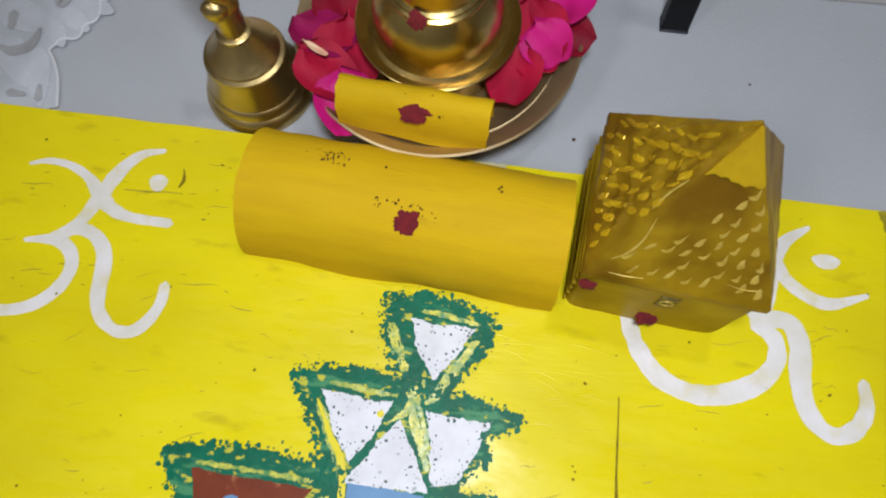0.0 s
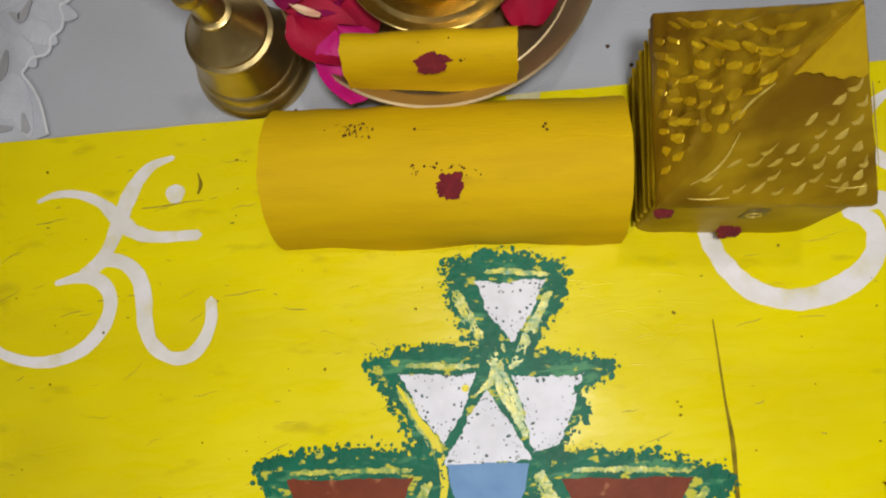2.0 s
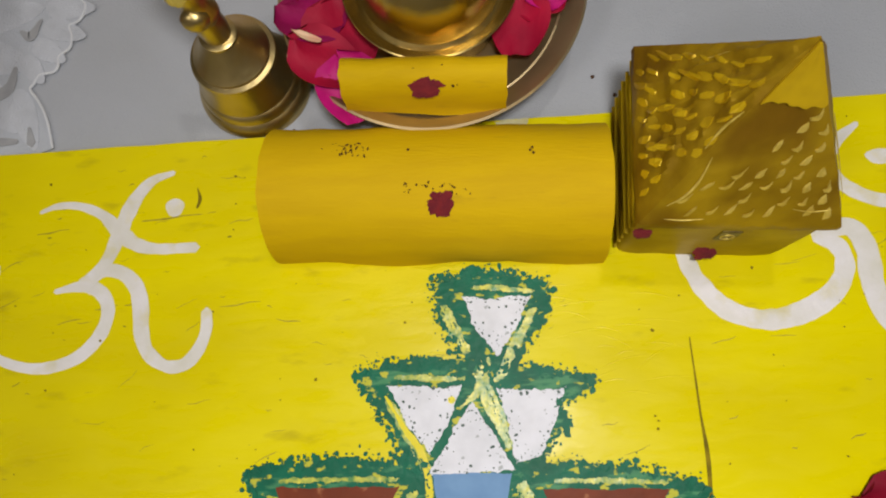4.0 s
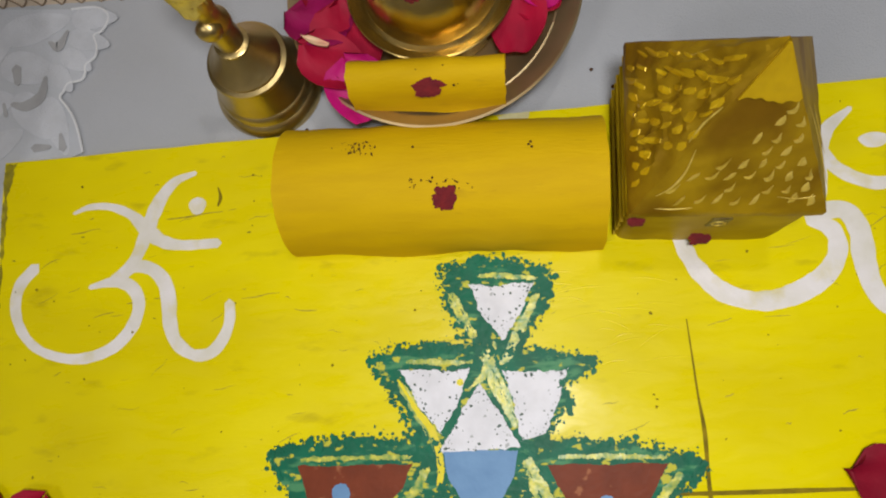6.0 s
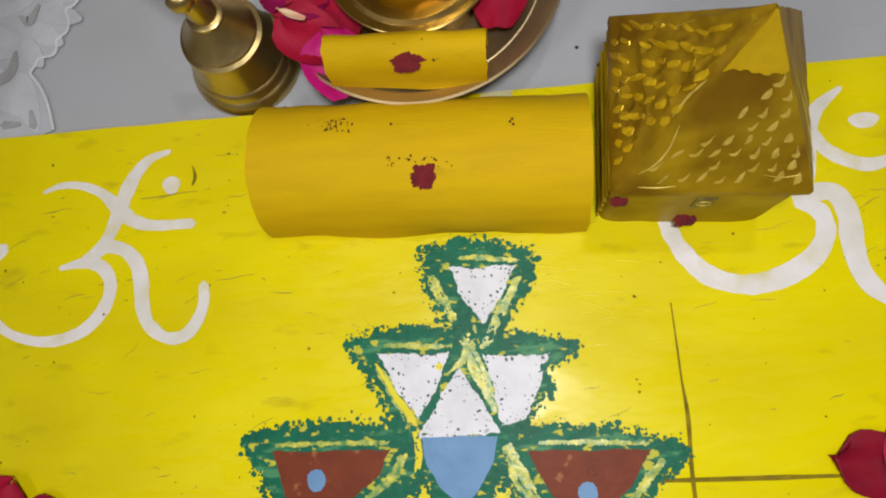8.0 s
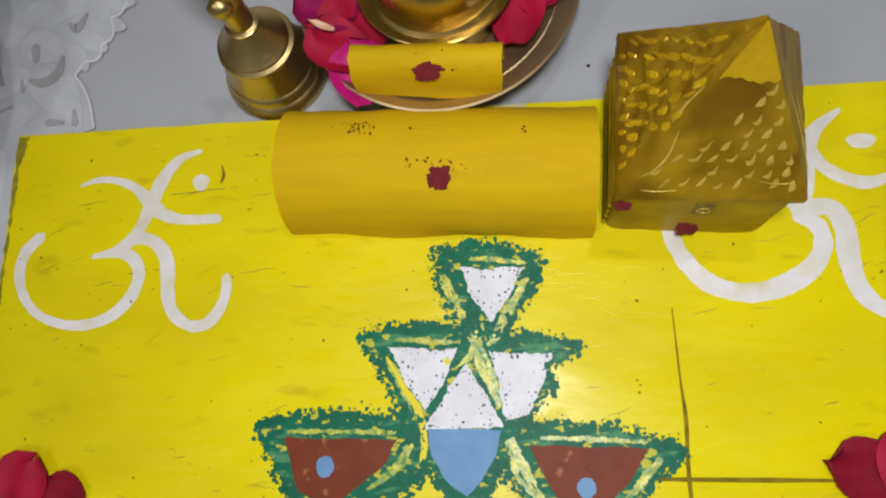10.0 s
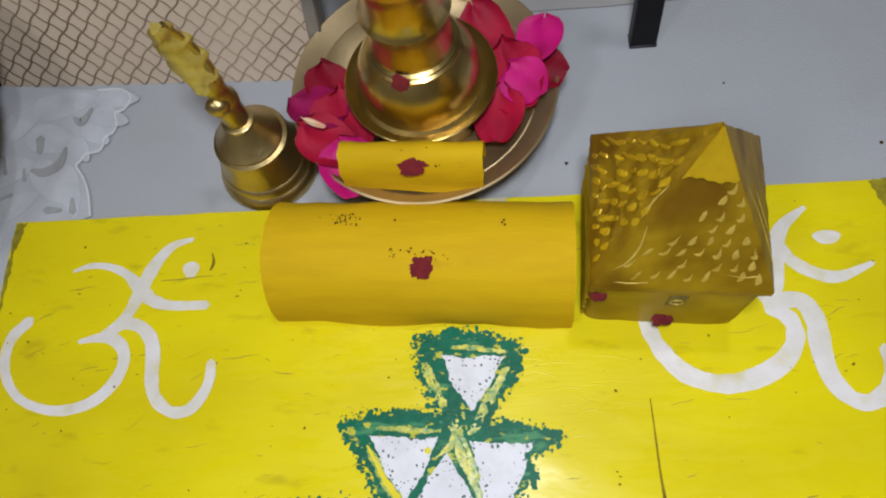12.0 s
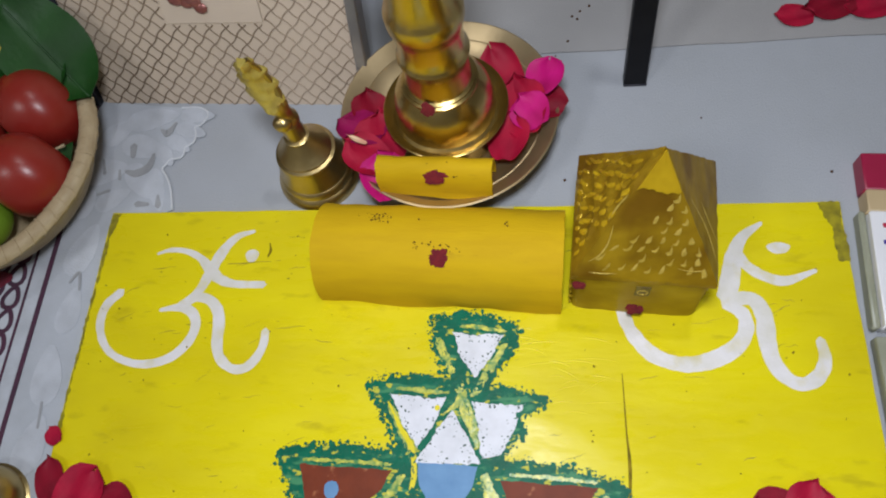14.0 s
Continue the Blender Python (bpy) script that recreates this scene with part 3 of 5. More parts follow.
paint("yellow_stroke", ragged([(p.x, p.y) for p in stroke([(0.237, -0.144), (0.246, -0.160), (0.254, -0.172), (0.2575, -0.188), (0.256, -0.199)], [0.0018, 0.0030, 0.0036, 0.0046, 0.003], 6)], 0.0006, 0.0008, 71), 0.00108, YELLOW, "bare yellow stroke through the green")
# dabs and crumbs of green along the rims
rng = random.Random(5)
dabs = []
for n, pts in GREENS:
    for a, b in zip(pts, pts[1:] + pts[:1]):
        a, b = Vector((*a, 0)), Vector((*b, 0))
        nrm = Vector(((b - a).y, -(b - a).x, 0)).normalized()
        for k in range(int((b - a).length / 0.00045)):
            p = a.lerp(b, rng.random())
            s = rng.gauss(-0.0004, 0.0020)
            dabs.append((p.x - nrm.x * s, p.y - nrm.y * s, (rng.uniform(0.00025, 0.0009) if rng.random() < 0.82 else rng.uniform(0.0010, 0.0019)) * (1 if abs(s) < 0.0032 else 0.4)))
tagged(part("paint_spatter", blobs_bm(dabs, TOP + 0.00094, 0.0007, 8), GREEN_SOLID, board, "small dabs of green paint", smooth=False), kind="stuff")
specks = []
for pts in WHITES:
    cx, cy = sum(p[0] for p in pts) / len(pts), sum(p[1] for p in pts) / len(pts)
    for k in range(48):
        a, b = rng.choice(list(zip(pts, pts[1:] + pts[:1])))
        t, s = rng.random(), rng.random() ** 3.0 * 0.55
        x, y = a[0] + (b[0] - a[0]) * t, a[1] + (b[1] - a[1]) * t
        specks.append((x + (cx - x) * s, y + (cy - y) * s, rng.choice((0.0002, 0.00025, 0.0003, 0.0004, 0.0006, 0.0008))))
tagged(part("paint_grit", blobs_bm(specks, TOP + 0.00135, 0.0003, 9), GRIT, board, "dark green crumbs on the white paint", smooth=False), kind="stuff")
part("yellow_spot", sheet_bm(ragged([(0.270 + 0.0018 * math.cos(a), -0.147 + 0.0018 * math.sin(a)) for a in (0.63 * k for k in range(10))], 0.0006, 0.0008, 77), TOP + 0.0013, 0.0003), YELLOW, board, smooth=False)

# ridges left by the brush in the thick yellow paint
rngr = random.Random(21)
for k in range(20):
    x, y, a, l = rngr.uniform(0.315, 0.375), rngr.uniform(-0.150, -0.086), rngr.gauss(0.25, 0.22), rngr.uniform(0.012, 0.034)
    line = [(x + l * t * math.cos(a), y + l * t * math.sin(a) - 0.006 * t * t, TOP + 0.0001) for t in (0, 0.2, 0.4, 0.6, 0.8, 1.0)]
    part("brush_ridge", tube_bm(line, [0.0001, 0.0003, 0.0005, 0.0004, 0.0003, 0.0001], 6, flat=0.45), YELLOW, board)
for k in range(10):
    x, y, l = rngr.uniform(0.245, 0.34), rngr.uniform(-0.083, -0.078), rngr.uniform(0.008, 0.026)
    part("brush_ridge", tube_bm([(x, y, TOP + 0.0001), (x + l * 0.5, y - 0.001, TOP + 0.0001), (x + l, y + 0.0015, TOP + 0.0001)], [0.0002, 0.0008, 0.0002], 6, flat=0.5), YELLOW_GLOSS, board)

# joints, scuffs, chips
part("board_joint", quads_stroke_bm([(0.3895, -0.122), (0.390, -0.140), (0.3905, -0.160), (0.3915, -0.179), (0.3905, -0.205), (0.391, -0.235)], [0.0006, 0.0010, 0.0012, 0.0022, 0.0022, 0.0022], TOP + 0.0003, 0.0002), CRACK, board, "dark hairline joint", smooth=False)
part("board_joint", quads_stroke_bm([(0.371, -0.2078), (0.400, -0.2082), (0.430, -0.2085), (0.462, -0.2088)], [0.0020, 0.0024, 0.0026, 0.0016], TOP + 0.0004, 0.0002), CRACK, board, "dark hairline joint", smooth=False)
scuffs = []
for k in range(120):
    scuffs.append((rng.uniform(0.01, 0.53), rng.uniform(-0.26, -0.006), rng.choice((0.0003, 0.0004, 0.0005, 0.0008))))
tagged(part("paint_dust", blobs_bm(scuffs, TOP + 0.0003, 0.0002, 10), CRACK, board, "tiny dark flecks in the yellow paint", smooth=False), kind="stuff")
rngs = random.Random(33)
bm = bmesh.new()
for k in range(130):
    x, y, a, l = rngs.uniform(0.012, 0.50), rngs.uniform(-0.25, -0.01), rngs.gauss(0.16, 0.22), rngs.choice((0.003, 0.005, 0.008, 0.013))
    w = rngs.uniform(0.0002, 0.0006)
    pts = [(x + l * t * math.cos(a), y + l * t * math.sin(a) + 0.0007 * rngs.uniform(-1, 1)) for t in (0, 0.35, 0.7, 1)]
    quads_stroke_bm(pts, [w * 0.4, w, w * rngs.uniform(0.4, 1.4), w * 0.3], TOP + 0.00012, 0.0001, 3, bm)
for x, y, l, w in ((0.083, -0.0455, 0.014, 0.0008), (0.105, -0.0445, 0.034, 0.0011), (0.046, -0.0485, 0.018, 0.0007), (0.082, -0.092, 0.012, 0.0010), (0.098, -0.0905, 0.012, 0.0008), (0.150, -0.094, 0.022, 0.0006)):
    quads_stroke_bm([(x, y), (x + l * 0.4, y + 0.0004), (x + l * 0.7, y + 0.0016), (x + l, y + 0.0018)], [w * 0.5, w * 1.2, w * 0.7, w * 0.4], TOP + 0.00012, 0.0001, 4, bm)
tagged(part("scratch_dirt", bm, SCRATCH, board, "thin dirty scratches in the yellow paint", smooth=False), kind="stuff")
part("worn_patch", sheet_bm(ragged([(0.525, -0.001), (0.5395, -0.001), (0.5395, -0.044), (0.533, -0.044), (0.5315, -0.020)], 0.0016, 0.0015, 61), TOP + 0.0003, 0.0002), WORN, board, "scratched bare strip at the corner", smooth=False)
part("worn_patch", sheet_bm(ragged([(0.0008, -0.001), (0.009, -0.001), (0.004, -0.020), (0.0028, -0.090), (0.0024, -0.17), (0.0008, -0.17)], 0.0016, 0.0015, 62), TOP + 0.0003, 0.0002), WORN, board, "rubbed dark edge of the board", smooth=False)
for a, b, w in ((0.186, 0.198, 0.0030), (0.204, 0.214, 0.0030), (0.217, 0.240, 0.0034), (0.243, 0.262, 0.0028), (0.300, 0.318, 0.0045)):
    part("chipped_edge", sheet_bm(ragged([(a, -0.0006), (b, -0.0006), (b - 0.001, -w), (a + 0.001, -w)], 0.0010, 0.0010, int(a * 999)), TOP + 0.0004, 0.0003), CREAM, board, "chipped cream edge", smooth=False)
part("scuff_mark", quads_stroke_bm([(0.136, -0.028), (0.1375, -0.034), (0.136, -0.039)], [0.0008, 0.0022, 0.0012], TOP + 0.0004, 0.0002), CRACK, board, smooth=False)


# ---- ochre rolls ----
def arch_roll(length, width, height, thick, seed):
    """A half-round hollow roll along x, open below, with slightly uneven edges."""
    bm = bmesh.new()
    nx, na = 28, 26
    loops = []
    for i in range(nx + 1):
        x = -length / 2 + length * i / nx
        ring = []
        for side in (0, 1):
            for k in range(na + 1):
                a = math.pi * (k if side == 0 else na - k) / na
                w, h = width / 2 - (thick if side else 0), height - (thick if side else 0)
                wob = 0.0009 * noise.noise(Vector((x * 60, seed, a)))
                c, s = math.cos(a), max(0.0, math.sin(a))
                y = (abs(c) ** 0.96) * (1 if c > 0 else -1) * (w + wob + (0.0011 * math.sin(x * 70 + seed) if k in (0, na) else 0))
                ring.append(bm.verts.new((x + 0.0008 * noise.noise(Vector((a * 3, seed, i * 0.0 + (0 if i < nx / 2 else 9)))), y, (s ** 0.92) * (h + wob))))
        loops.append(ring)
    m = len(loops[0])
    for a, b in zip(loops, loops[1:]):
        for k in range(m):
            bm.faces.new((a[k], a[(k + 1) % m], b[(k + 1) % m], b[k]))
    for ring in (loops[0], loops[-1]):
        for k in range(na):
            bm.faces.new((ring[k], ring[k + 1], ring[m - 2 - k], ring[m - 1 - k]))
    return bm


def powder_mark(parent, m, r, seed, spray=(), name="kumkum_mark"):
    """A dab of red powder with crumbs round it."""
    rng2 = random.Random(seed)
    bm = bmesh.new()
    n = 54
    top = []
    for ringno, f in enumerate((1.0, 0.7, 0.35)):
        ring = []
        for k in range(n):
            a = 2 * math.pi * k / n
            q = 1 + 0.42 * noise.noise(Vector((math.cos(a) * 1.7, math.sin(a) * 1.7, seed))) + 0.22 * noise.noise(Vector((math.cos(a) * 5, math.sin(a) * 5, seed))) + 0.10 * noise.noise(Vector((math.cos(a) * 13, math.sin(a) * 13, seed)))
            ring.append(bm.verts.new(m @ Vector((r * f * q * math.cos(a), r * f * q * math.sin(a) * 0.95, (0.0001, 0.0008, 0.0011)[ringno] + 0.0002 * rng2.random()))))
        top.append(ring)
    for a, b in zip(top, top[1:]):
        for k in range(n):
            bm.faces.new((a[k], a[(k + 1) % n], b[(k + 1) % n], b[k]))
    bm.faces.new(top[-1])
    ob = part(name, bm, KUMKUM, parent, "dab of dark red kumkum powder")
    if spray:
        bm = bmesh.new()
        for x, y, s in spray:
            bmesh.ops.create_icosphere(bm, subdivisions=1, radius=s, matrix=m @ Matrix.Translation((x, y, 0.0001 - 14 * max(0.0, abs(y) - 0.004) ** 2)) @ Matrix.Rotation(rng2.uniform(0, 3), 4, "Z") @ Matrix.Diagonal((rng2.uniform(0.6, 1.6), rng2.uniform(0.5, 1.0), 0.3, 1)))
        tagged(part("powder_dust", bm, SPECK, ob), kind="stuff")
    return ob


big = thing("ochre_roll", pose(0.2685, -0.0420, 0.0, 0, 0, -2.9), "large ochre half-round roll with red kumkum dot on yellow board", "roll")
part("shell", arch_roll(0.169, 0.071, 0.0440, 0.003, 3.0), OCHRE, big)
rng3 = random.Random(12)
fringe = [(rng3.uniform(-0.012, 0.012) + (0.004 if k % 2 else -0.006), 0.0066 + rng3.uniform(-0.002, 0.004), rng3.uniform(0.0003, 0.0009)) for k in range(26)]
powder_mark(big, pose(0.004, -0.0150, 0.0402, 24, 0, 0), 0.0065, 1.0, fringe)
bm = bmesh.new()
for k in range(34):
    x, y = -0.041 + rng3.gauss(0, 0.006), 0.0125 + rng3.uniform(-0.004, 0.004)
    bmesh.ops.create_icosphere(bm, subdivisions=1, radius=rng3.choice((0.0003, 0.0004, 0.0005, 0.0008)), matrix=Matrix.Translation((x, y, 0.0440 * (1 - (y / 0.0355) ** 2) ** 0.46 + 0.0002)) @ Matrix.Rotation(rng3.uniform(0, 3), 4, "Z") @ Matrix.Diagonal((1.5, 0.7, 0.3, 1)))
for x, y in ((0.047, 0.012), (0.0475, 0.009), (0.046, 0.0105), (-0.012, 0.012)):
    bmesh.ops.create_icosphere(bm, subdivisions=1, radius=0.0008, matrix=Matrix.Translation((x, y, 0.0440 * (1 - (y / 0.0355) ** 2) ** 0.46 + 0.0002)) @ Matrix.Diagonal((1, 1, 0.4, 1)))
tagged(part("powder_dust", bm, SPECK, big), kind="stuff")

small = thing("ochre_roll", pose(0.2665, 0.0068, 0.0275, 0, 0, -3.6), "small ochre roll with a red kumkum dot on the brass plate", "roll")
part("shell", arch_roll(0.080, 0.0240, 0.0270, 0.0022, 7.0), OCHRE, small)
powder_mark(small, pose(0.002, -0.0070, 0.0222, 38, 0, 0) @ Matrix.Diagonal((1.25, 0.95, 1, 1)), 0.0060, 2.6, [(0.010, -0.001, 0.0007), (0.0115, -0.0005, 0.0005), (-0.005, 0.008, 0.0004), (0.006, 0.0095, 0.0005), (-0.008, 0.006, 0.0004)])


# ---- brass plate, lamp ----
PX, PY = 0.2707, 0.0650
plate = thing("brass_plate", pose(PX, PY, TABLE), "dull brass footed plate holding a lamp and rose petals", "plate")
part("dish", lathe_bm([(0, 0.0), (0.046, 0.0), (0.048, 0.002), (0.046, 0.012), (0.050, 0.016), (0.064, 0.022), (0.0785, 0.0335), (0.0805, 0.0355), (0.0812, 0.0368), (0.0800, 0.0376), (0.0775, 0.0362), (0.0690, 0.0305), (0.0680, 0.0306), (0.0630, 0.0260), (0.050, 0.0205), (0, 0.0195)], 96), BRASS_PLATE, plate)

lamp = thing("brass_lamp", pose(PX + 0.0005, PY - 0.006, TABLE + 0.0195), "polished brass oil lamp with a ringed stem, standing on the plate", "lamp")
part("base", lathe_bm([(0, 0.0), (0.034, 0.0), (0.036, 0.004), (0.034, 0.014), (0.0365, 0.022), (0.0425, 0.0285), (0.0446, 0.0318), (0.0448, 0.0324), (0.0443, 0.0327), (0.0425, 0.0308), (0.0385, 0.0290), (0.0362, 0.0310), (0.0356, 0.036), (0.0350, 0.042), (0.0338, 0.048), (0.0310, 0.055), (0.0262, 0.061), (0.0262, 0.0625), (0.0245, 0.0635), (0.0245, 0.0650), (0.0225, 0.0660), (0.0222, 0.0672), (0.0205, 0.0680), (0, 0.0680)], 96), BRASS_LAMP, lamp)
stem = part("stem", lathe_bm([(0, 0.0675), (0.0195, 0.0675), (0.0185, 0.074), (0.0180, 0.082), (0.0190, 0.088), (0.0212, 0.091), (0.0218, 0.0925), (0.0205, 0.0945), (0.0190, 0.0965), (0.0180, 0.103), (0.0178, 0.112), (0.0188, 0.118), (0.0212, 0.121), (0.0222, 0.1235), (0.0224, 0.131), (0.0214, 0.1335), (0.0200, 0.136), (0.0180, 0.141), (0.0165, 0.150), (0.0160, 0.164), (0, 0.164)], 72), BRASS_LAMP, lamp)
for v in stem.data.vertices:
    r = math.hypot(v.co.x, v.co.y)
    if r > 0.001:
        f = 1.15 * (0.0192 + 0.60 * (r - 0.0192)) / r
        v.co.x *= f
        v.co.y *= f
part("oil_bowl", lathe_bm([(0, 0.163), (0.012, 0.163), (0.020, 0.166), (0.031, 0.176), (0.034, 0.184), (0.0325, 0.184), (0.029, 0.177), (0.018, 0.169), (0, 0.168)], 64), BRASS_LAMP, lamp)
powder_mark(lamp, pose(-0.0065, -0.0250, 0.0625, 62, 0, -14), 0.0052, 5.0)
powder_mark(lamp, pose(-0.0085, -0.0168, 0.1385, 88, 0, -24), 0.0060, 6.0)


# ---- rose petals on the plate ----
def petal(m, length, width, curl, cup, mat, label, seed, group="petals on the plate"):
    ob = part("rose_petal", petal_bm(length * 1.06, width * 1.10, curl * 0.6, cup * 0.55, seed), mat)
    ob.matrix_world = m
    return tagged(ob, label, "petal", group)


BELL_SIDE_PETALS = (
    (0.2105, 0.0690, 0.026, 8, 20, 20, 0.032, 0.026, 0.5, 0.15, PETAL_DARK, "dark crimson rose petal on the brass plate"),
    (0.2075, 0.0490, 0.031, 4, 16, 70, 0.034, 0.032, 0.4, 0.12, PETAL_PURPLE, "crimson rose petal on the brass plate"),
    (0.2230, 0.0400, 0.030, 6, 10, 10, 0.044, 0.036, 0.4, 0.10, PETAL, "crimson rose petal on the brass plate"),
    (0.2150, 0.0240, 0.034, 12, 6, 60, 0.036, 0.028, 0.6, 0.18, PETAL, "crimson rose petal with a pale base"),
    (0.2270, 0.0100, 0.029, 12, 8, 20, 0.034, 0.030, 0.4, 0.12, PETAL_PINK, "magenta rose petal on the brass plate"),
)
BOX_SIDE_PETALS = (
    (0.3125, 0.0890, 0.034, 14, -16, 20, 0.046, 0.026, 0.7, 0.15, PETAL, "crimson upright rose petal on the plate"),
    (0.3420, 0.0835, 0.038, 10, -18, -20, 0.027, 0.026, 0.5, 0.16, PETAL_PINK, "magenta rose petal over the plate rim"),
    (0.3250, 0.0640, 0.032, 4, -14, 10, 0.046, 0.034, 0.4, 0.10, PETAL, "crimson rose petal on the brass plate"),
    (0.3310, 0.0570, 0.036, 4, -14, 30, 0.027, 0.026, 0.4, 0.10, PETAL_PINK, "magenta rose petal on the brass plate"),
    (0.3160, 0.0400, 0.030, 6, -10, -10, 0.036, 0.028, 0.4, 0.12, PETAL, "crimson rose petal on the brass plate"),
    (0.3430, 0.0680, 0.031, 4, -8, 60, 0.026, 0.026, 0.3, 0.10, PETAL_DARK, "dark crimson rose petal on the brass plate"),
)
for i, (x, y, z, rx, ry, rz, l, w, cu, cp, mt, lb) in enumerate(BELL_SIDE_PETALS + BOX_SIDE_PETALS):
    petal(pose(x, y, z, rx, ry, rz), l, w, cu, cp, mt, lb, 100 + i)

for x, y, z, rz, l, w in ((0.2085, 0.0330, 0.0430, 70, 0.014, 0.0036), (0.1995, 0.0250, 0.0390, 30, 0.005, 0.004)):
    petal(pose(x, y, z, 10, 12, rz), l, w, 0.5, 0.2, PETAL_PALE, "pale torn base of a rose petal", 160 + int(x * 900))


# ---- bell ----
bell = thing("hand_bell", pose(0.1662, 0.0335, TABLE), "small brass prayer bell with a gilt winged handle", "bell")
part("bell_body", lathe_bm([(0.0285, 0.0), (0.0320, 0.0), (0.0325, 0.0020), (0.0318, 0.0050), (0.0300, 0.0080), (0.0284, 0.0092), (0.0292, 0.0108), (0.0280, 0.0150), (0.0264, 0.0162), (0.0270, 0.0180), (0.0248, 0.0230), (0.0226, 0.0295), (0.0212, 0.0340), (0.0226, 0.0350), (0.0232, 0.0364), (0.0226, 0.0380), (0.0202, 0.0388), (0.0202, 0.0408), (0.0186, 0.0424), (0.0138, 0.0478), (0.0104, 0.0530), (0.0086, 0.0555), (0.0096, 0.0562), (0.0096, 0.0578), (0.0075, 0.0590), (0, 0.0590)], 80), BRASS, bell)
part("handle", lathe_bm([(0, 0.0585), (0.0072, 0.0585), (0.0078, 0.066), (0.0072, 0.0740), (0.0086, 0.0760), (0.0086, 0.0800), (0.0066, 0.0830), (0.0060, 0.0900), (0.0068, 0.0950), (0.0050, 0.1000), (0, 0.1000)], 24), BRASS, bell)
bm = bmesh.new()
bmesh.ops.create_icosphere(bm, subdivisions=3, radius=0.0066, matrix=pose(-0.001, -0.0055, 0.0810) @ Matrix.Diagonal((1.05, 0.9, 1.0, 1)))
for v in bm.verts:
    v.co += v.co.normalized() * 0.0011 * noise.noise(v.co * 420)
part("knob", bm, BRASS, bell, "knobbly brass boss")


def winged_crest():
    """A curved, pointed plate with relief, like folded wings, thick in the middle."""
    bm = bmesh.new()
    nv, nu = 22, 14
    layers = []
    for side in (1, -1):
        g = []
        for j in range(nv + 1):
            v = j / nv
            w = 0.0112 * (math.sin(math.pi * min(1, 0.16 + 0.80 * v)) ** 0.75) * (1.0 - 0.35 * v) + 0.0016
            row = []
            for i in range(nu + 1):
                u = 2 * i / nu - 1
                x = u * w - 0.003 - 0.005 * math.sin(v * 2.2) + 0.0016 * math.sin(v * 22) * abs(u)
                z = 0.094 + 0.046 * v + 0.004 * abs(u) * (1 - v)
                y = 0.0065 * math.sin(v * 2.6) - 0.004 + 0.004 * u * u
                t = 0.0032 * (1 - u * u) + 0.0005
                rel = (0.0013 * noise.noise(Vector((x * 420, z * 420, 2.0))) - 0.0012 * max(0.0, math.sin(v * 30 + 3 * u)) * (1 - abs(u))) if side < 0 else 0.0
                row.append(bm.verts.new((x, y + side * t + rel, z)))
            g.append(row)
        layers.append(g)
        for j in range(nv):
            for i in range(nu):
                bm.faces.new((g[j][i], g[j][i + 1], g[j + 1][i + 1], g[j + 1][i]))
    a, b = layers
    rim = lambda g: g[0] + [r[-1] for r in g[1:]] + g[-1][-2::-1] + [r[0] for r in g[-2:0:-1]]
    ra, rb = rim(a), rim(b)
    for i in range(len(ra)):
        j = (i + 1) % len(ra)
        bm.faces.new((ra[i], ra[j], rb[j], rb[i]))
    return bm


crest = part("winged_crest", winged_crest(), GOLD_PAINT, bell, "gilt winged crest with worn relief")
spine = [(0.0085 * math.sin(math.pi * min(1.0, 0.16 + 0.80 * v)) ** 0.75 * (1 - 0.35 * v) - 0.0015 - 0.005 * math.sin(v * 2.2), 0.0065 * math.sin(v * 2.6) - 0.0015, 0.092 + 0.048 * v) for v in (0.0, 0.14, 0.28, 0.42, 0.56, 0.70, 0.84, 1.0)]
part("spine", tube_bm(smooth_line(spine, 4), [0.0034 - 0.00006 * i for i in range(29)], 8), BRASS, crest, "brown brass spine")


# ---- gold foil box with a pyramid lid ----
gold = thing("gold_box", pose(0.4007, -0.0405, 0.0, 0, 0, -4.6), "box in creased gold foil with a pyramid lid, on yellow board", "box")
BX, BY, BH, APEX = 0.0416, 0.0410, 0.0640, 0.1455


def foil_body():
    """The square box under the lid, its foil wrapped in soft vertical pleats."""
    bm = bmesh.new()
    n, levels = 26, 12
    rings = []
    for k in range(levels + 1):
        z = (BH - 0.0015) * k / levels
        ring = []
        for side in range(4):
            for i in range(n):
                f = -1 + 2 * i / n
                x, y = ((f, -1), (1, f), (-f, 1), (-1, -f))[side]
                q = 0.0005 * noise.noise(Vector((x * 3, y * 3, z * 40))) 
                c = max(abs(x), abs(y)) / max(1.0, (abs(x) ** 14 + abs(y) ** 14) ** (1 / 14))
                ring.append(bm.verts.new((x * c * (BX - 0.0010 + q), y * c * (BY - 0.0010 + q), z)))
        rings.append(ring)
    m = 4 * n
    for a, b in zip(rings, rings[1:]):
        for i in range(m):
            bm.faces.new((a[i], a[(i + 1) % m], b[(i + 1) % m], b[i]))
    bm.faces.new(rings[0][::-1])
    return bm


part("body", foil_body(), FOIL_SIDE, gold)
EAVES = [Vector((-BX, -BY, BH)), Vector((BX, -BY, BH)), Vector((BX, BY, BH)), Vector((-BX, BY, BH))]
TIP = Vector((0.0004, -0.0004, APEX))


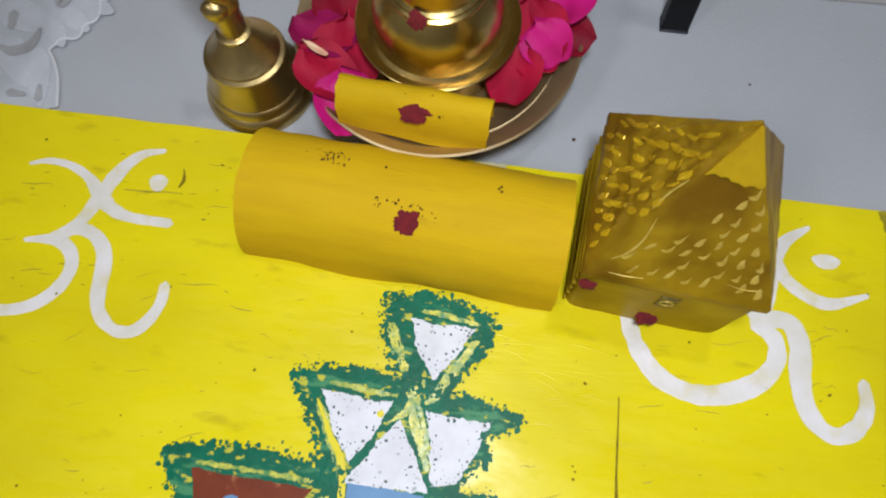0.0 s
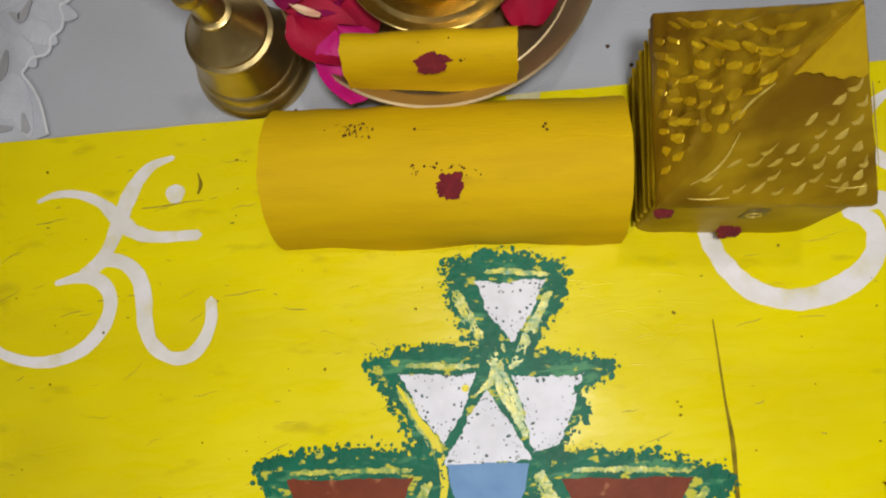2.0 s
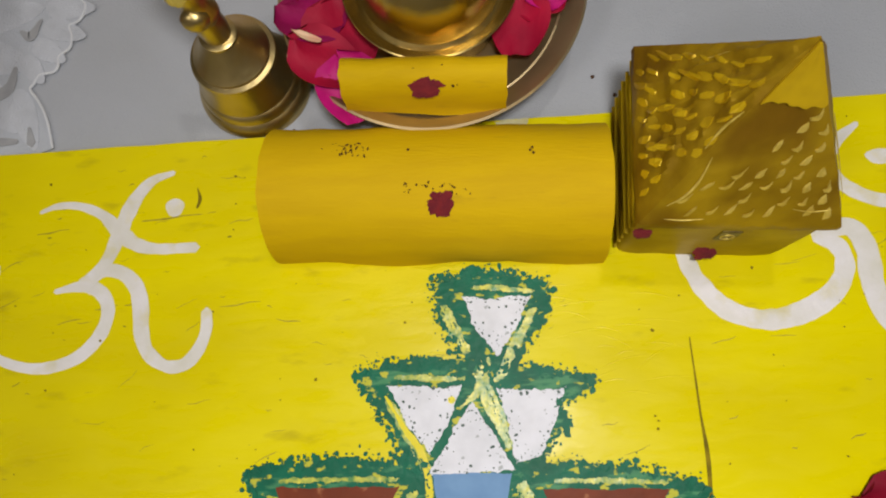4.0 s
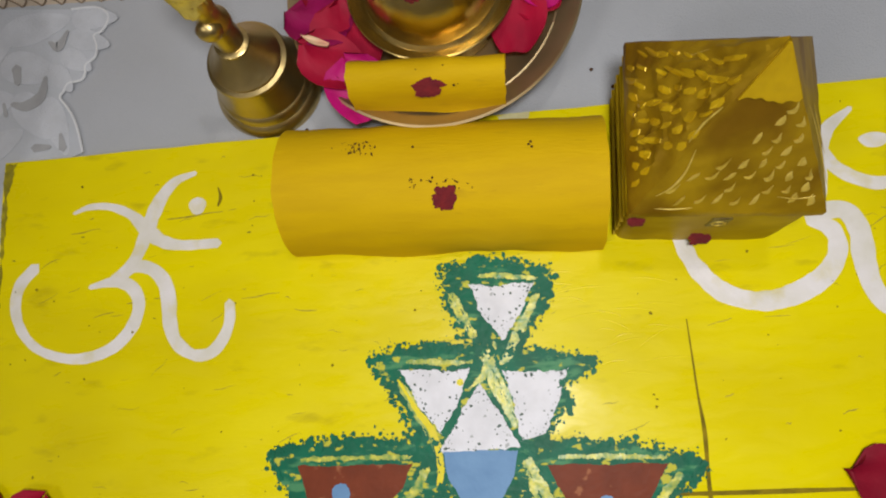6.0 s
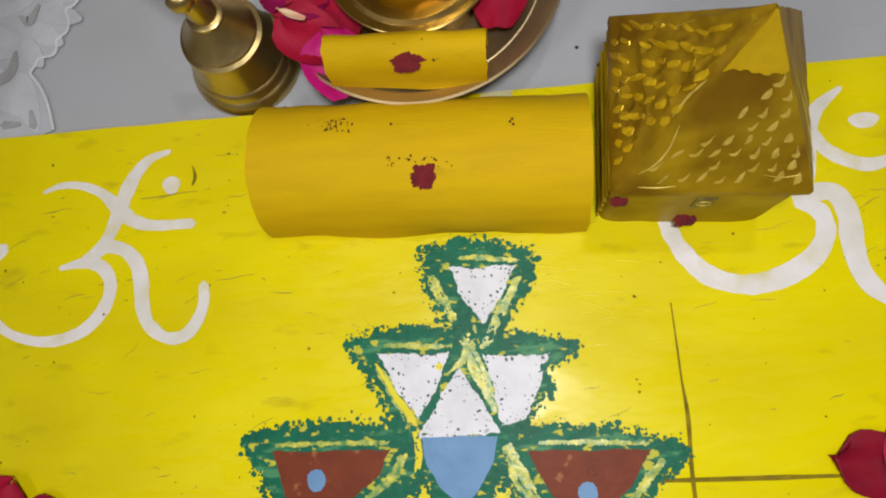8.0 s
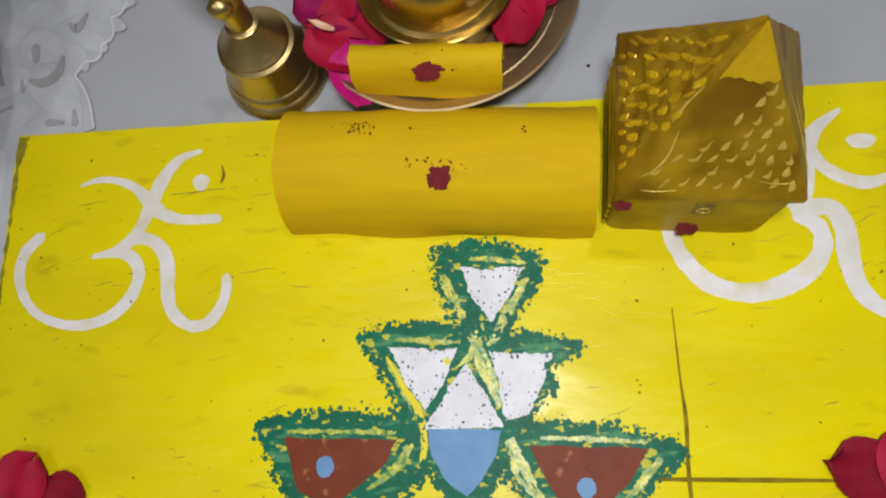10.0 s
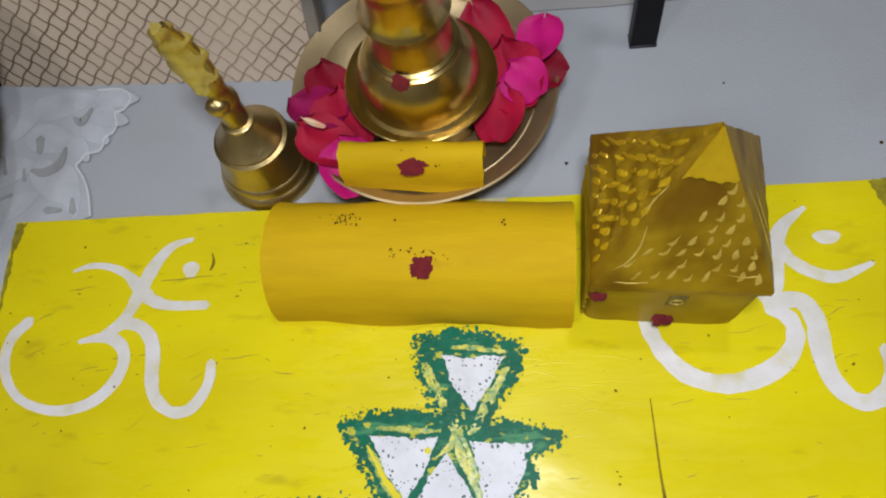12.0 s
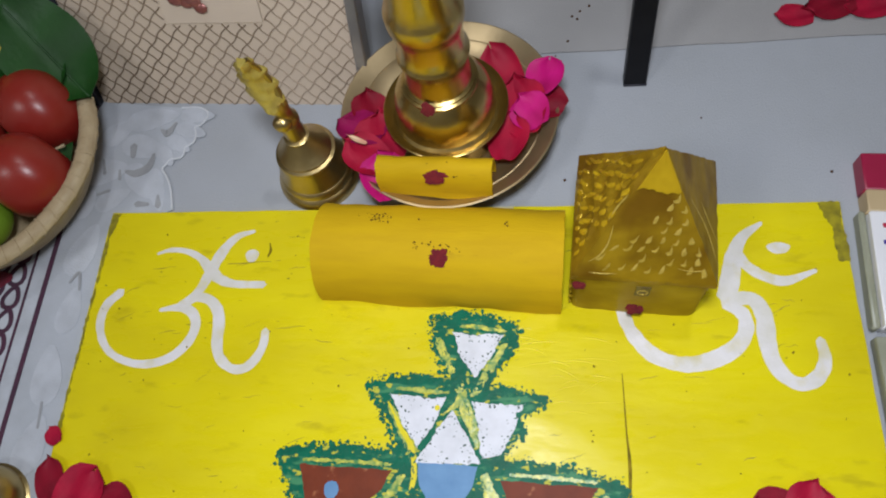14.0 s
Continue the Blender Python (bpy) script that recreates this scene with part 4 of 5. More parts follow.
def crumple(p, front, side):
    """How far the foil stands out at a place on the lid: sharp creases on the wrinkled side, softer elsewhere."""
    fine = 1 - 2 * abs(noise.noise(Vector((p.x * 210, p.y * 210, p.z * 150))))
    broad = 1 - 2 * abs(noise.noise(Vector((p.x * 85, p.y * 85 + 4, p.z * 70))))
    soft = noise.noise(p * 60)
    return side * (0.0011 * fine + 0.0020 * broad) + front * (0.0002 * fine + 0.0004 * broad) + 0.0006 * soft


def lid_spot(k, u, v, lift=0.0):
    """A place on the creased slope k of the lid, u along its eaves and v up to the tip."""
    a, b = EAVES[k], EAVES[(k + 1) % 4]
    p = a.lerp(b, u).lerp(TIP, v)
    mid = min(1.0, 5.0 * min(u, 1 - u)) * min(1.0, 8 * v)
    front, side = (1 if k == 0 else 0.5), (1.0 if k == 3 else 0.0)
    out = Vector((p.x, p.y, 0.02)).normalized()
    q = crumple(p, front, side) * mid + 0.0007 * noise.noise(p * 130) * (1 - mid)
    return p + out * (q + lift)


def foil_lid():
    """A creased foil pyramid with a short skirt folded down at its eaves."""
    bm = bmesh.new()
    n, rows = 40, 46
    grid = []
    for j in range(rows + 1):
        v = 0.985 * j / rows
        ring = []
        for k in range(4):
            for i in range(n):
                ring.append(bm.verts.new(lid_spot(k, i / n, v)))
        grid.append(ring)
    m = 4 * n
    for a, b in zip(grid, grid[1:]):
        for i in range(m):
            bm.faces.new((a[i], a[(i + 1) % m], b[(i + 1) % m], b[i]))
    bm.faces.new(grid[-1])
    skirt = [bm.verts.new((v.co.x * 1.004, v.co.y * 1.004, BH - 0.005 + 0.0012 * noise.noise(v.co * 90))) for v in grid[0]]
    for i in range(m):
        bm.faces.new((skirt[i], skirt[(i + 1) % m], grid[0][(i + 1) % m], grid[0][i]))
    return bm


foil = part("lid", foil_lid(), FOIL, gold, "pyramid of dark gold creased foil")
foil.data.set_sharp_from_angle(angle=radians(24))


def on_facet(k, u, v, lift, turn=0.0):
    """The frame of a spot on one slope of the lid: x along the eaves, y up the slope, z outwards."""
    a, b = EAVES[k], EAVES[(k + 1) % 4]
    xd = (b - a).normalized()
    nd = xd.cross(TIP - a.lerp(b, 0.5)).normalized()
    yd = nd.cross(xd)
    p = a.lerp(b, u).lerp(TIP, v) + nd * lift
    m = Matrix(((xd.x, yd.x, nd.x, p.x), (xd.y, yd.y, nd.y, p.y), (xd.z, yd.z, nd.z, p.z), (0, 0, 0, 1)))
    return m @ Matrix.Rotation(radians(turn), 4, "Z")


LOZENGE = ((0.0014, 0.0018), (0.0010, 0.0046), (-0.0006, 0.0022), (-0.0013, -0.0006), (-0.0015, -0.0036), (0.0003, -0.0028), (0.0012, -0.0008))
HOOK = ((0.0016, 0.0020), (0.0014, 0.0044), (0.0008, 0.0014), (-0.0001, -0.0010), (-0.0018, -0.0020), (-0.0012, -0.0034), (0.0006, -0.0034), (0.0015, -0.0014))
DASH = ((0.0012, 0.0016), (0.0006, 0.0040), (-0.0008, 0.0038), (-0.0012, 0.0004), (-0.0010, -0.0034), (0.0003, -0.0040), (0.0010, -0.0012))
SLOPE = (EAVES[0].lerp(EAVES[1], 0.5) - TIP).length
rng4 = random.Random(4)


def emboss(k, u, v, outline, wide, tall, turn, mat):
    """One embossed mark that follows the creased foil, a little proud of it."""
    reach = 2 * BX * (1 - v)
    c, q = math.cos(radians(turn)), math.sin(radians(turn))
    bm = bmesh.new()
    ring = []
    for x, y in outline:
        x, y = x * wide * rng4.uniform(0.8, 1.2), y * tall * rng4.uniform(0.85, 1.15)
        x, y = x * c - y * q, x * q + y * c
        uu, vv = min(0.995, max(0.005, u + x / reach)), min(0.97, max(0.004, v + y / SLOPE))
        ring.append((uu, vv))
    top = [bm.verts.new(lid_spot(k, a, b, 0.00045)) for a, b in ring]
    low = [bm.verts.new(lid_spot(k, u + (a - u) * 1.18, v + (b - v) * 1.12, -0.0006)) for a, b in ring]
    mid = bm.verts.new(lid_spot(k, u, v, 0.0007))
    for i in range(len(top)):
        h = (i + 1) % len(top)
        bm.faces.new((top[i], top[h], mid))
        bm.faces.new((low[i], low[h], top[h], top[i]))
    part("lozenge", bm, mat, foil, smooth=False)


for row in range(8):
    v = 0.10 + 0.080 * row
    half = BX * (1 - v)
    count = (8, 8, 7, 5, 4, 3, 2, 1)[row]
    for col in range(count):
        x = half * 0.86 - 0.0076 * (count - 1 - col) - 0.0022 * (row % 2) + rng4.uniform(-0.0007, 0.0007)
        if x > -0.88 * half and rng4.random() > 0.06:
            emboss(0, 0.5 + x / (2 * half), v + rng4.uniform(-0.010, 0.010), LOZENGE if rng4.random() < 0.5 else HOOK, rng4.uniform(0.75, 1.05), rng4.uniform(0.62, 0.9), rng4.uniform(-16, 0), FOIL_GLINT)
for row in range(9):
    for col in range(10):
        v = 0.06 + 0.082 * row + rng4.uniform(-0.012, 0.012)
        half = BY * (1 - v)
        y = -0.036 + 0.0078 * col + 0.003 * (row % 2) + rng4.uniform(-0.001, 0.001)
        if abs(y) < half * 0.86 and rng4.random() > 0.16:
            long = rng4.random() < 0.22
            emboss(3, 0.5 - y / (2 * half), v, DASH, rng4.uniform(0.7, 1.5), rng4.uniform(1.2, 1.8) if long else rng4.uniform(0.6, 1.05), rng4.uniform(-34, -6), FOIL_FLAP)

# a smooth folded flap at the tip, with a torn lower edge
flap = bmesh.new()
cols, rows = 16, 10
layers = []
for lift in (0.0012, 0.0003):
    g = []
    for j in range(rows + 1):
        row = []
        for i in range(cols + 1):
            u = 0.02 + 0.96 * i / cols
            low = 0.715 + 0.030 * noise.noise(Vector((u * 6, 3, 0))) + 0.02 * math.sin(u * 7)
            v = low + (0.985 - low) * j / rows
            row.append(flap.verts.new(on_facet(0, u, v, lift + 0.0003 * noise.noise(Vector((u * 4, v * 9, 1)))).translation))
        g.append(row)
    layers.append(g)
    for j in range(rows):
        for i in range(cols):
            flap.faces.new((g[j][i], g[j][i + 1], g[j + 1][i + 1], g[j + 1][i]))
outer = lambda g: g[0] + [r[-1] for r in g[1:]] + g[-1][-2::-1] + [r[0] for r in g[-2:0:-1]]
ra, rb = outer(layers[0]), outer(layers[1])
for i in range(len(ra)):
    flap.faces.new((ra[i], ra[(i + 1) % len(ra)], rb[(i + 1) % len(ra)], rb[i]))
part("foil_flap", flap, FOIL_FLAP, foil, "smooth folded bright foil flap")
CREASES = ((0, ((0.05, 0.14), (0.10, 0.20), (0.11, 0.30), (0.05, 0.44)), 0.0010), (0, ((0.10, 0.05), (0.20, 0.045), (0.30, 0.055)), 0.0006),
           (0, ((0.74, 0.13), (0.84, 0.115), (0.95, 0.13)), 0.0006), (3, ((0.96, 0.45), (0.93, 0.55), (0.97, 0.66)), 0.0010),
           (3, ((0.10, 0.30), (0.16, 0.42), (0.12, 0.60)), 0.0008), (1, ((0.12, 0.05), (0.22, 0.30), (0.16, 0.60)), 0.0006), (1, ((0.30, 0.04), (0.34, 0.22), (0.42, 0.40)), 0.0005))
# each crease is paler than the lid, its highlight painted in
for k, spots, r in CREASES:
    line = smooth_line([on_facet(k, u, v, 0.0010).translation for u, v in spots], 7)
    part("foil_crease", tube_bm(line, [0.55 * r * (0.2 + 0.8 * math.sin(math.pi * (i + 0.5) / len(line))) for i in range(len(line))], 6, flat=0.6), FOIL_GLINT, foil)
for z, r in ((0.006, 0.0008), (0.015, 0.0012), (0.026, 0.0008), (0.034, 0.0012), (0.046, 0.0009), (0.055, 0.0010)):
    part("foil_pleat", tube_bm(smooth_line([(-BX + 0.0007, y, z + 0.0012 * math.sin(y * 90 + z * 300)) for y in (-0.038, -0.024, -0.008, 0.010, 0.026, 0.038)], 4), r, 6, flat=0.8), FOIL_SIDE, gold)
clasp = part("clasp", box_bm(-0.0025, -BY + 0.0002, 0.036, 0.0065, -BY + 0.003, 0.051, 0.0003, 1), CLASP, gold, "small dark worn brass clasp")
part("clasp_loop", tube_bm([(0.0020 + 0.0030 * math.cos(a), -BY + 0.0001, 0.0430 + 0.0036 * math.sin(a)) for a in (2 * math.pi * k / 12 for k in range(13))], 0.0005, 6), FOIL_GLINT, clasp)
powder_mark(gold, pose(-0.0365, -BY - 0.0001, 0.0480, 60, 0, 0) @ Matrix.Diagonal((1.3, 0.9, 1, 1)), 0.0036, 8.0)
powder_mark(gold, pose(0.0000, -BY - 0.0012, 0.0130, 58, 0, 0), 0.0052, 9.0)


# ---- lace cloth and printed runner ----
lace = thing("lace_cloth", pose(0, 0, TABLE), "white embroidered lace cloth with a scalloped edge, lying on the altar", "lace cloth")
scallops = [(0.0359, 0.1003), (0.0521, 0.0998), (0.0603, 0.0946), (0.0607, 0.0884), (0.0570, 0.0826), (0.0520, 0.0802), (0.0541, 0.0733), (0.0533, 0.0657), (0.0472, 0.0609), (0.0471, 0.0550), (0.0445, 0.0510), (0.0362, 0.0497), (0.0333, 0.0448), (0.0311, 0.0408), (0.0360, 0.0341), (0.0409, 0.0259), (0.0444, 0.0163), (0.0478, 0.0034)]
scallops = [(p.x, p.y) for p in smooth_line([(x, y, 0) for x, y in scallops], 4)]
edge = [(-0.045, 0.110)] + scallops + [(0.034, -0.001), (0.010, -0.03), (0.010, -0.36), (-0.052, -0.36)]
part("net", sheet_bm(edge, 0.0016, 0.0012), LACE_NET, lace, "fine translucent white net", smooth=False)


def petal_outline(cx, cy, l, w, turn, n=18):
    out = []
    for k in range(n):
        a = 2 * math.pi * k / n
        x, y = l * math.cos(a) * 0.5, w * math.sin(a) * 0.5 * (1 - 0.35 * math.cos(a))
        out.append((cx + x * math.cos(turn) - y * math.sin(turn), cy + x * math.sin(turn) + y * math.cos(turn)))
    return out


motifs = [(0.052, 0.092, 0.030, 0.014, -0.1), (0.049, 0.077, 0.028, 0.013, -0.35), (0.041, 0.064, 0.024, 0.012, -0.6), (0.032, 0.053, 0.022, 0.011, -0.9),
          (0.012, 0.090, 0.046, 0.020, 0.15), (0.010, 0.062, 0.040, 0.020, -0.3), (-0.016, 0.078, 0.030, 0.020, 0.7), (-0.018, 0.040, 0.036, 0.022, 0.2),
          (0.014, 0.030, 0.038, 0.018, -0.9), (0.030, 0.022, 0.040, 0.014, -1.2), (-0.006, 0.014, 0.030, 0.016, 0.5), (-0.030, 0.010, 0.026, 0.018, 1.2),
          (-0.020, -0.030, 0.044, 0.022, 1.3), (-0.018, -0.080, 0.036, 0.018, 1.5), (-0.022, -0.130, 0.044, 0.022, 1.7), (-0.020, -0.180, 0.040, 0.022, 1.4)]
part("scalloped_cord", tube_bm([(x, y, 0.0017) for x, y in scallops], 0.0008, 6), LACE_CORD, lace, "bright corded scalloped edge")
for k, (cx, cy, l, w, a) in enumerate(motifs):
    part("embroidered_petal", sheet_bm(petal_outline(cx, cy, l * 1.05, w * 1.05, a), 0.0019 + 0.00006 * (k % 4), 0.0003), LACE, lace, smooth=False)
for pts, ws in (([(0.0222, 0.0788), (0.0286, 0.0751), (0.0344, 0.0851)], [0.002, 0.008, 0.002]), ([(0.0009, 0.0635), (0.0025, 0.0533)], [0.007, 0.005]), ([(0.0211, 0.055), (0.0184, 0.0427), (0.0087, 0.0373), (-0.0004, 0.0393)], [0.003, 0.008, 0.008, 0.003]), ([(-0.0233, 0.051), (-0.019, 0.0375)], [0.002, 0.003]), ([(0.0329, 0.0165), (0.035, 0.007)], [0.002, 0.006]), ([(0.0162, 0.0091), (0.0262, 0.0088)], [0.006, 0.003]), ([(-0.0062, 0.0404), (-0.0042, 0.0321)], [0.002, 0.003]), ([(-0.021, 0.0181), (-0.011, 0.0218)], [0.002, 0.003]),
                ([(-0.014, -0.064), (-0.018, -0.050), (-0.024, -0.058)], [0.002, 0.003, 0.002]), ([(-0.020, -0.150), (-0.018, -0.168)], [0.002, 0.002])):
    part("lace_opening", quads_stroke_bm(pts, ws, 0.0024, 0.0003), LACE_HOLE, lace, smooth=False)

runner = thing("printed_runner", pose(0, 0, TABLE), "white runner printed with dark purple lines and a net of ovals", "cloth")
part("fabric", sheet_bm([(-0.20, -0.40), (-0.044, -0.40), (-0.036, 0.13), (-0.20, 0.14)], 0.0008, 0.0006), LACE, runner, smooth=False)
for x, w in ((-0.0455, 0.0042), (-0.0605, 0.0022)):
    part("border_line", quads_stroke_bm([(x - 0.002, -0.40), (x, -0.2), (x + 0.001, 0.0), (x + 0.002, 0.125)], [w] * 4, 0.0022 if w > 0.003 else 0.0013, 0.0005), PURPLE, runner, smooth=False)
for j in range(16):
    for i in range(3):
        cx, cy = -0.0715 - 0.016 * i, -0.26 + 0.019 * j + 0.0095 * (i % 2)
        ring = petal_outline(cx, cy, 0.017, 0.012, 1.4, 14)
        part("oval", tube_bm([(x, y, 0.0010) for x, y in ring + ring[:1]], 0.0021, 5, flat=0.3), PURPLE, runner, smooth=False)
for cx, cy in ((-0.083, -0.055), (-0.087, -0.12), (-0.078, -0.19)):
    part("blossom", sheet_bm(ragged(petal_outline(cx, cy, 0.016, 0.014, 0.3), 0.001, 0.002, 5), 0.0019, 0.0006), MAROON_PRINT, runner, smooth=False)


# ---- framed lattice panel ----
PANEL_LEAN = 24
panel = thing("framed_panel", pose(-0.040, 0.1075, TABLE, -PANEL_LEAN, 0, -3.0), "upright framed cream panel with brown lattice print on the altar", "panel")
PW, PH = 0.236, 0.30
part("backing", box_bm(0, 0.002, 0.0, PW, 0.010, PH, 0.001, 1), PANEL, panel)
part("mount", box_bm(0.088, 0.0008, 0.073, 0.168, 0.004, PH - 0.02, 0.0004, 1), PANEL_PLAIN, panel, "plain cream mount")
PITCH = 0.0136
diag = PH + PW
for s in (1, -1):
    k = 0
    while k * PITCH < diag:
        c = k * PITCH if s > 0 else k * PITCH - PH
        pts, run = [], []
        for q in range(int(PH / 0.0017) + 1):
            z = 0.0017 * q
            x = (c - z) if s > 0 else (c + z)
            wob = 0.0005 * math.sin(2 * math.pi * (z - PH / 2) / PITCH)
            inside = 0.001 < x < PW - 0.001 and not (0.087 < x < 0.169 and 0.072 < z < PH - 0.019)
            if inside:
                run.append((x + wob, 0.0019 if s > 0 else 0.0018, z + wob * s))
            if (not inside or q == int(PH / 0.0017)) and run:
                pts.append(run)
                run = []
        for run in pts:
            if len(run) > 1:
                part("lattice_line", tube_bm(run, 0.0006, 5), WIRE, panel)
        k += 1
part("strut", box_bm(0.10, 0.010, 0.18, 0.13, 0.016, 0.30, 0.001, 1), DARK, panel, "dark back strut")
part("frame_side", box_bm(PW, -0.004, 0, PW + 0.009, 0.012, PH, 0.0012, 1), SILVER, panel, "grey metal frame edge")
part("frame_side", box_bm(-0.007, -0.004, 0, 0, 0.012, PH, 0.0012, 1), DARK, panel, "dark frame edge")
bm = bmesh.new()
for x, z, r in ((0.104, 0.094, 0.006), (0.112, 0.091, 0.005), (0.118, 0.091, 0.005), (0.122, 0.086, 0.0045), (0.116, 0.097, 0.008)):
    bmesh.ops.create_icosphere(bm, subdivisions=2, radius=r, matrix=Matrix.Translation((x, -0.001, z)) @ Matrix.Diagonal((1.2, 0.4, 1, 1)))
part("ornament", bm, ROSE_METAL, panel, "small glossy rose-brown ornament")

# ---- black stand leg ----
leg = thing("stand_leg", pose(0.4105, 0.1100, TABLE), "slim black lacquered leg of a stand on the white cloth", "stand")
bm = box_bm(-0.0085, -0.005, 0, 0.0085, 0.005, 0.26, 0.0008, 1)
for v in bm.verts:
    v.co.x *= 1 - 0.5 * v.co.z
    v.co += Vector((0.0, 0.16 * v.co.z, 0))
part("post", bm, BLACK, leg)
part("foot_pad", box_bm(-0.0088, -0.0055, 0, 0.0088, 0.0055, 0.002, 0.0005, 1), DARK, leg)

# ---- fruit basket ----
BCX, BCY = -0.104, 0.027
basket = thing("fruit_basket", pose(BCX, BCY, TABLE), "round cane basket filled with fruit and leaves", "basket")
part("bowl", lathe_bm([(0, 0.0), (0.070, 0.0), (0.082, 0.012), (0.095, 0.035), (0.100, 0.045), (0.094, 0.045), (0.088, 0.034), (0.076, 0.014), (0.066, 0.006), (0, 0.006)], 64), CANE, basket)
part("rim", tube_bm([(0.100 * math.cos(a), 0.100 * math.sin(a), 0.048) for a in (2 * math.pi * k / 60 for k in range(61))], 0.0072, 10, flat=0.8), CANE, basket)
bm = bmesh.new()
for k in range(60):
    a = 2 * math.pi * k / 60
    tube_bm([((0.100 + 0.0074 * math.cos(b)) * math.cos(a + 0.03 * math.sin(b)), (0.100 + 0.0074 * math.cos(b)) * math.sin(a + 0.03 * math.sin(b)), 0.048 + 0.0060 * math.sin(b)) for b in (2 * math.pi * q / 8 for q in range(9))], 0.0005, 5, bm)
part("binding", bm, CANE, basket)


def apple(m, r, mat, name, label):
    bm = bmesh.new()
    bmesh.ops.create_uvsphere(bm, u_segments=32, v_segments=20, radius=1)
    for v in bm.verts:
        d = math.hypot(v.co.x, v.co.y)
        k = v.co.z
        v.co.z = r * (0.90 * k - 0.32 * math.exp(-(d / 0.26) ** 2) * (1 if k > 0 else -0.6))
        lump = 1 + 0.03 * math.cos(5 * math.atan2(v.co.y, v.co.x)) * max(0, -k)
        f = r * (1.02 - 0.10 * max(0, -k)) * lump
        v.co.x *= f
        v.co.y *= f
    ob = thing(name, m, label, "fruit", "fruit in the basket")
    part("flesh", bm, mat, ob)
    part("stalk", tube_bm([(0, 0, r * 0.52), (0.002, 0, r * 0.80), (0.005, 0.001, r * 1.0)], [0.0012, 0.001, 0.0014], 8), CANE, ob)
    return ob


apple(pose(-0.044, 0.010, 0.044, -90, 0, -30), 0.034, APPLE, "red_apple", "glossy red apple in the cane basket")
apple(pose(-0.052, 0.068, 0.044, -90, 0, -38), 0.034, APPLE, "red_apple", "glossy red apple in the cane basket")
apple(pose(-0.112, 0.040, 0.046, 10, -15, 90), 0.034, APPLE, "red_apple", "glossy red apple in the cane basket")
apple(pose(-0.088, -0.022, 0.034, 5, 30, 0), 0.026, LIME, "green_fruit", "small round green fruit in the basket")
ban = thing("banana", pose(-0.115, 0.098, 0.075, 0, 0, 0), "yellow banana lying on top of the fruit", "fruit", "fruit in the basket")
arc = [(-0.05 + 0.10 * k / 14, 0.0, 0.022 * math.sin(math.pi * k / 14)) for k in range(15)]
part("peel", tube_bm(arc, [0.005] + [0.010 + 0.005 * math.sin(math.pi * k / 14) for k in range(1, 14)] + [0.004], 12), BANANA, ban)


def leaf_bm(length, width, bend, nv=16, nu=8):
    bm = bmesh.new()
    gs = []
    for side in (0, 1):
        g = []
        for j in range(nv + 1):
            v = j / nv
            w = width * 0.5 * math.sin(math.pi * v ** 0.8) ** 0.8 + 0.0004
            row = []
            for i in range(nu + 1):
                u = 2 * i / nu - 1
                row.append(bm.verts.new((u * w, (v - 0.5) * length, 0.12 * width * abs(u) + bend * (v - 0.4) ** 2 * length + 0.0012 * math.sin(18 * v) * abs(u) + 0.0006 * side)))
            g.append(row)
        gs.append(g)
        for j in range(nv):
            for i in range(nu):
                bm.faces.new((g[j][i], g[j][i + 1], g[j + 1][i + 1], g[j + 1][i]))
    a, b = gs
    rim = lambda g: g[0] + [r[-1] for r in g[1:]] + g[-1][-2::-1] + [r[0] for r in g[-2:0:-1]]
    ra, rb = rim(a), rim(b)
    for i in range(len(ra)):
        j = (i + 1) % len(ra)
        bm.faces.new((ra[i], ra[j], rb[j], rb[i]))
    return bm


for x, y, z, rx, ry, rz, l, w in ((-0.048, 0.112, 0.072, 34, 4, 50, 0.116, 0.066), (-0.085, 0.105, 0.066, 20, 5, 60, 0.13, 0.08), (-0.050, 0.045, 0.036, 4, 30, 10, 0.10, 0.045)):
    lf = thing("green_leaf", pose(x, y, z, rx, ry, rz), "dark green leaf tucked between the fruit", "leaf", "leaves in the basket")
    part("blade", leaf_bm(l, w, 0.25), LEAF, lf)
    part("midrib", tube_bm([(0, (v - 0.5) * l, 0.0010 + 0.25 * (v - 0.4) ** 2 * l) for v in (0.02, 0.2, 0.4, 0.6, 0.8, 0.97)], [0.0012, 0.0011, 0.001, 0.0008, 0.0006, 0.0004], 6), LEAF, lf)

# ---- cartons beside the board ----
carton = thing("carton", pose(0.5825, -0.031, TABLE, 0, 0, -3) @ Matrix.Diagonal((1, 1, 0.47, 1)), "small white carton with a maroon end and coloured lettering marks", "carton")
part("sleeve", box_bm(-0.030, -0.062, 0, 0.030, 0.018, 0.030, 0.001, 1), CARD_WHITE, carton)
part("clear_sleeve", box_bm(-0.0350, -0.062, 0, -0.0304, 0.020, 0.020, 0.0015, 1), CLEAR, carton, "clear plastic edge")
part("band", box_bm(-0.0302, 0.018, 0, 0.0302, 0.034, 0.0302, 0.001, 1), CARD_TAN, carton, "tan band")
part("end_flap", box_bm(-0.0304, 0.034, 0, 0.0304, 0.062, 0.0304, 0.001, 1), CARD_MAROON, carton, "maroon end")
part("mark", box_bm(-0.014, 0.040, 0.0300, 0.000, 0.052, 0.0310, 0.0008, 1), CARD_WHITE, carton, "pale printed mark")
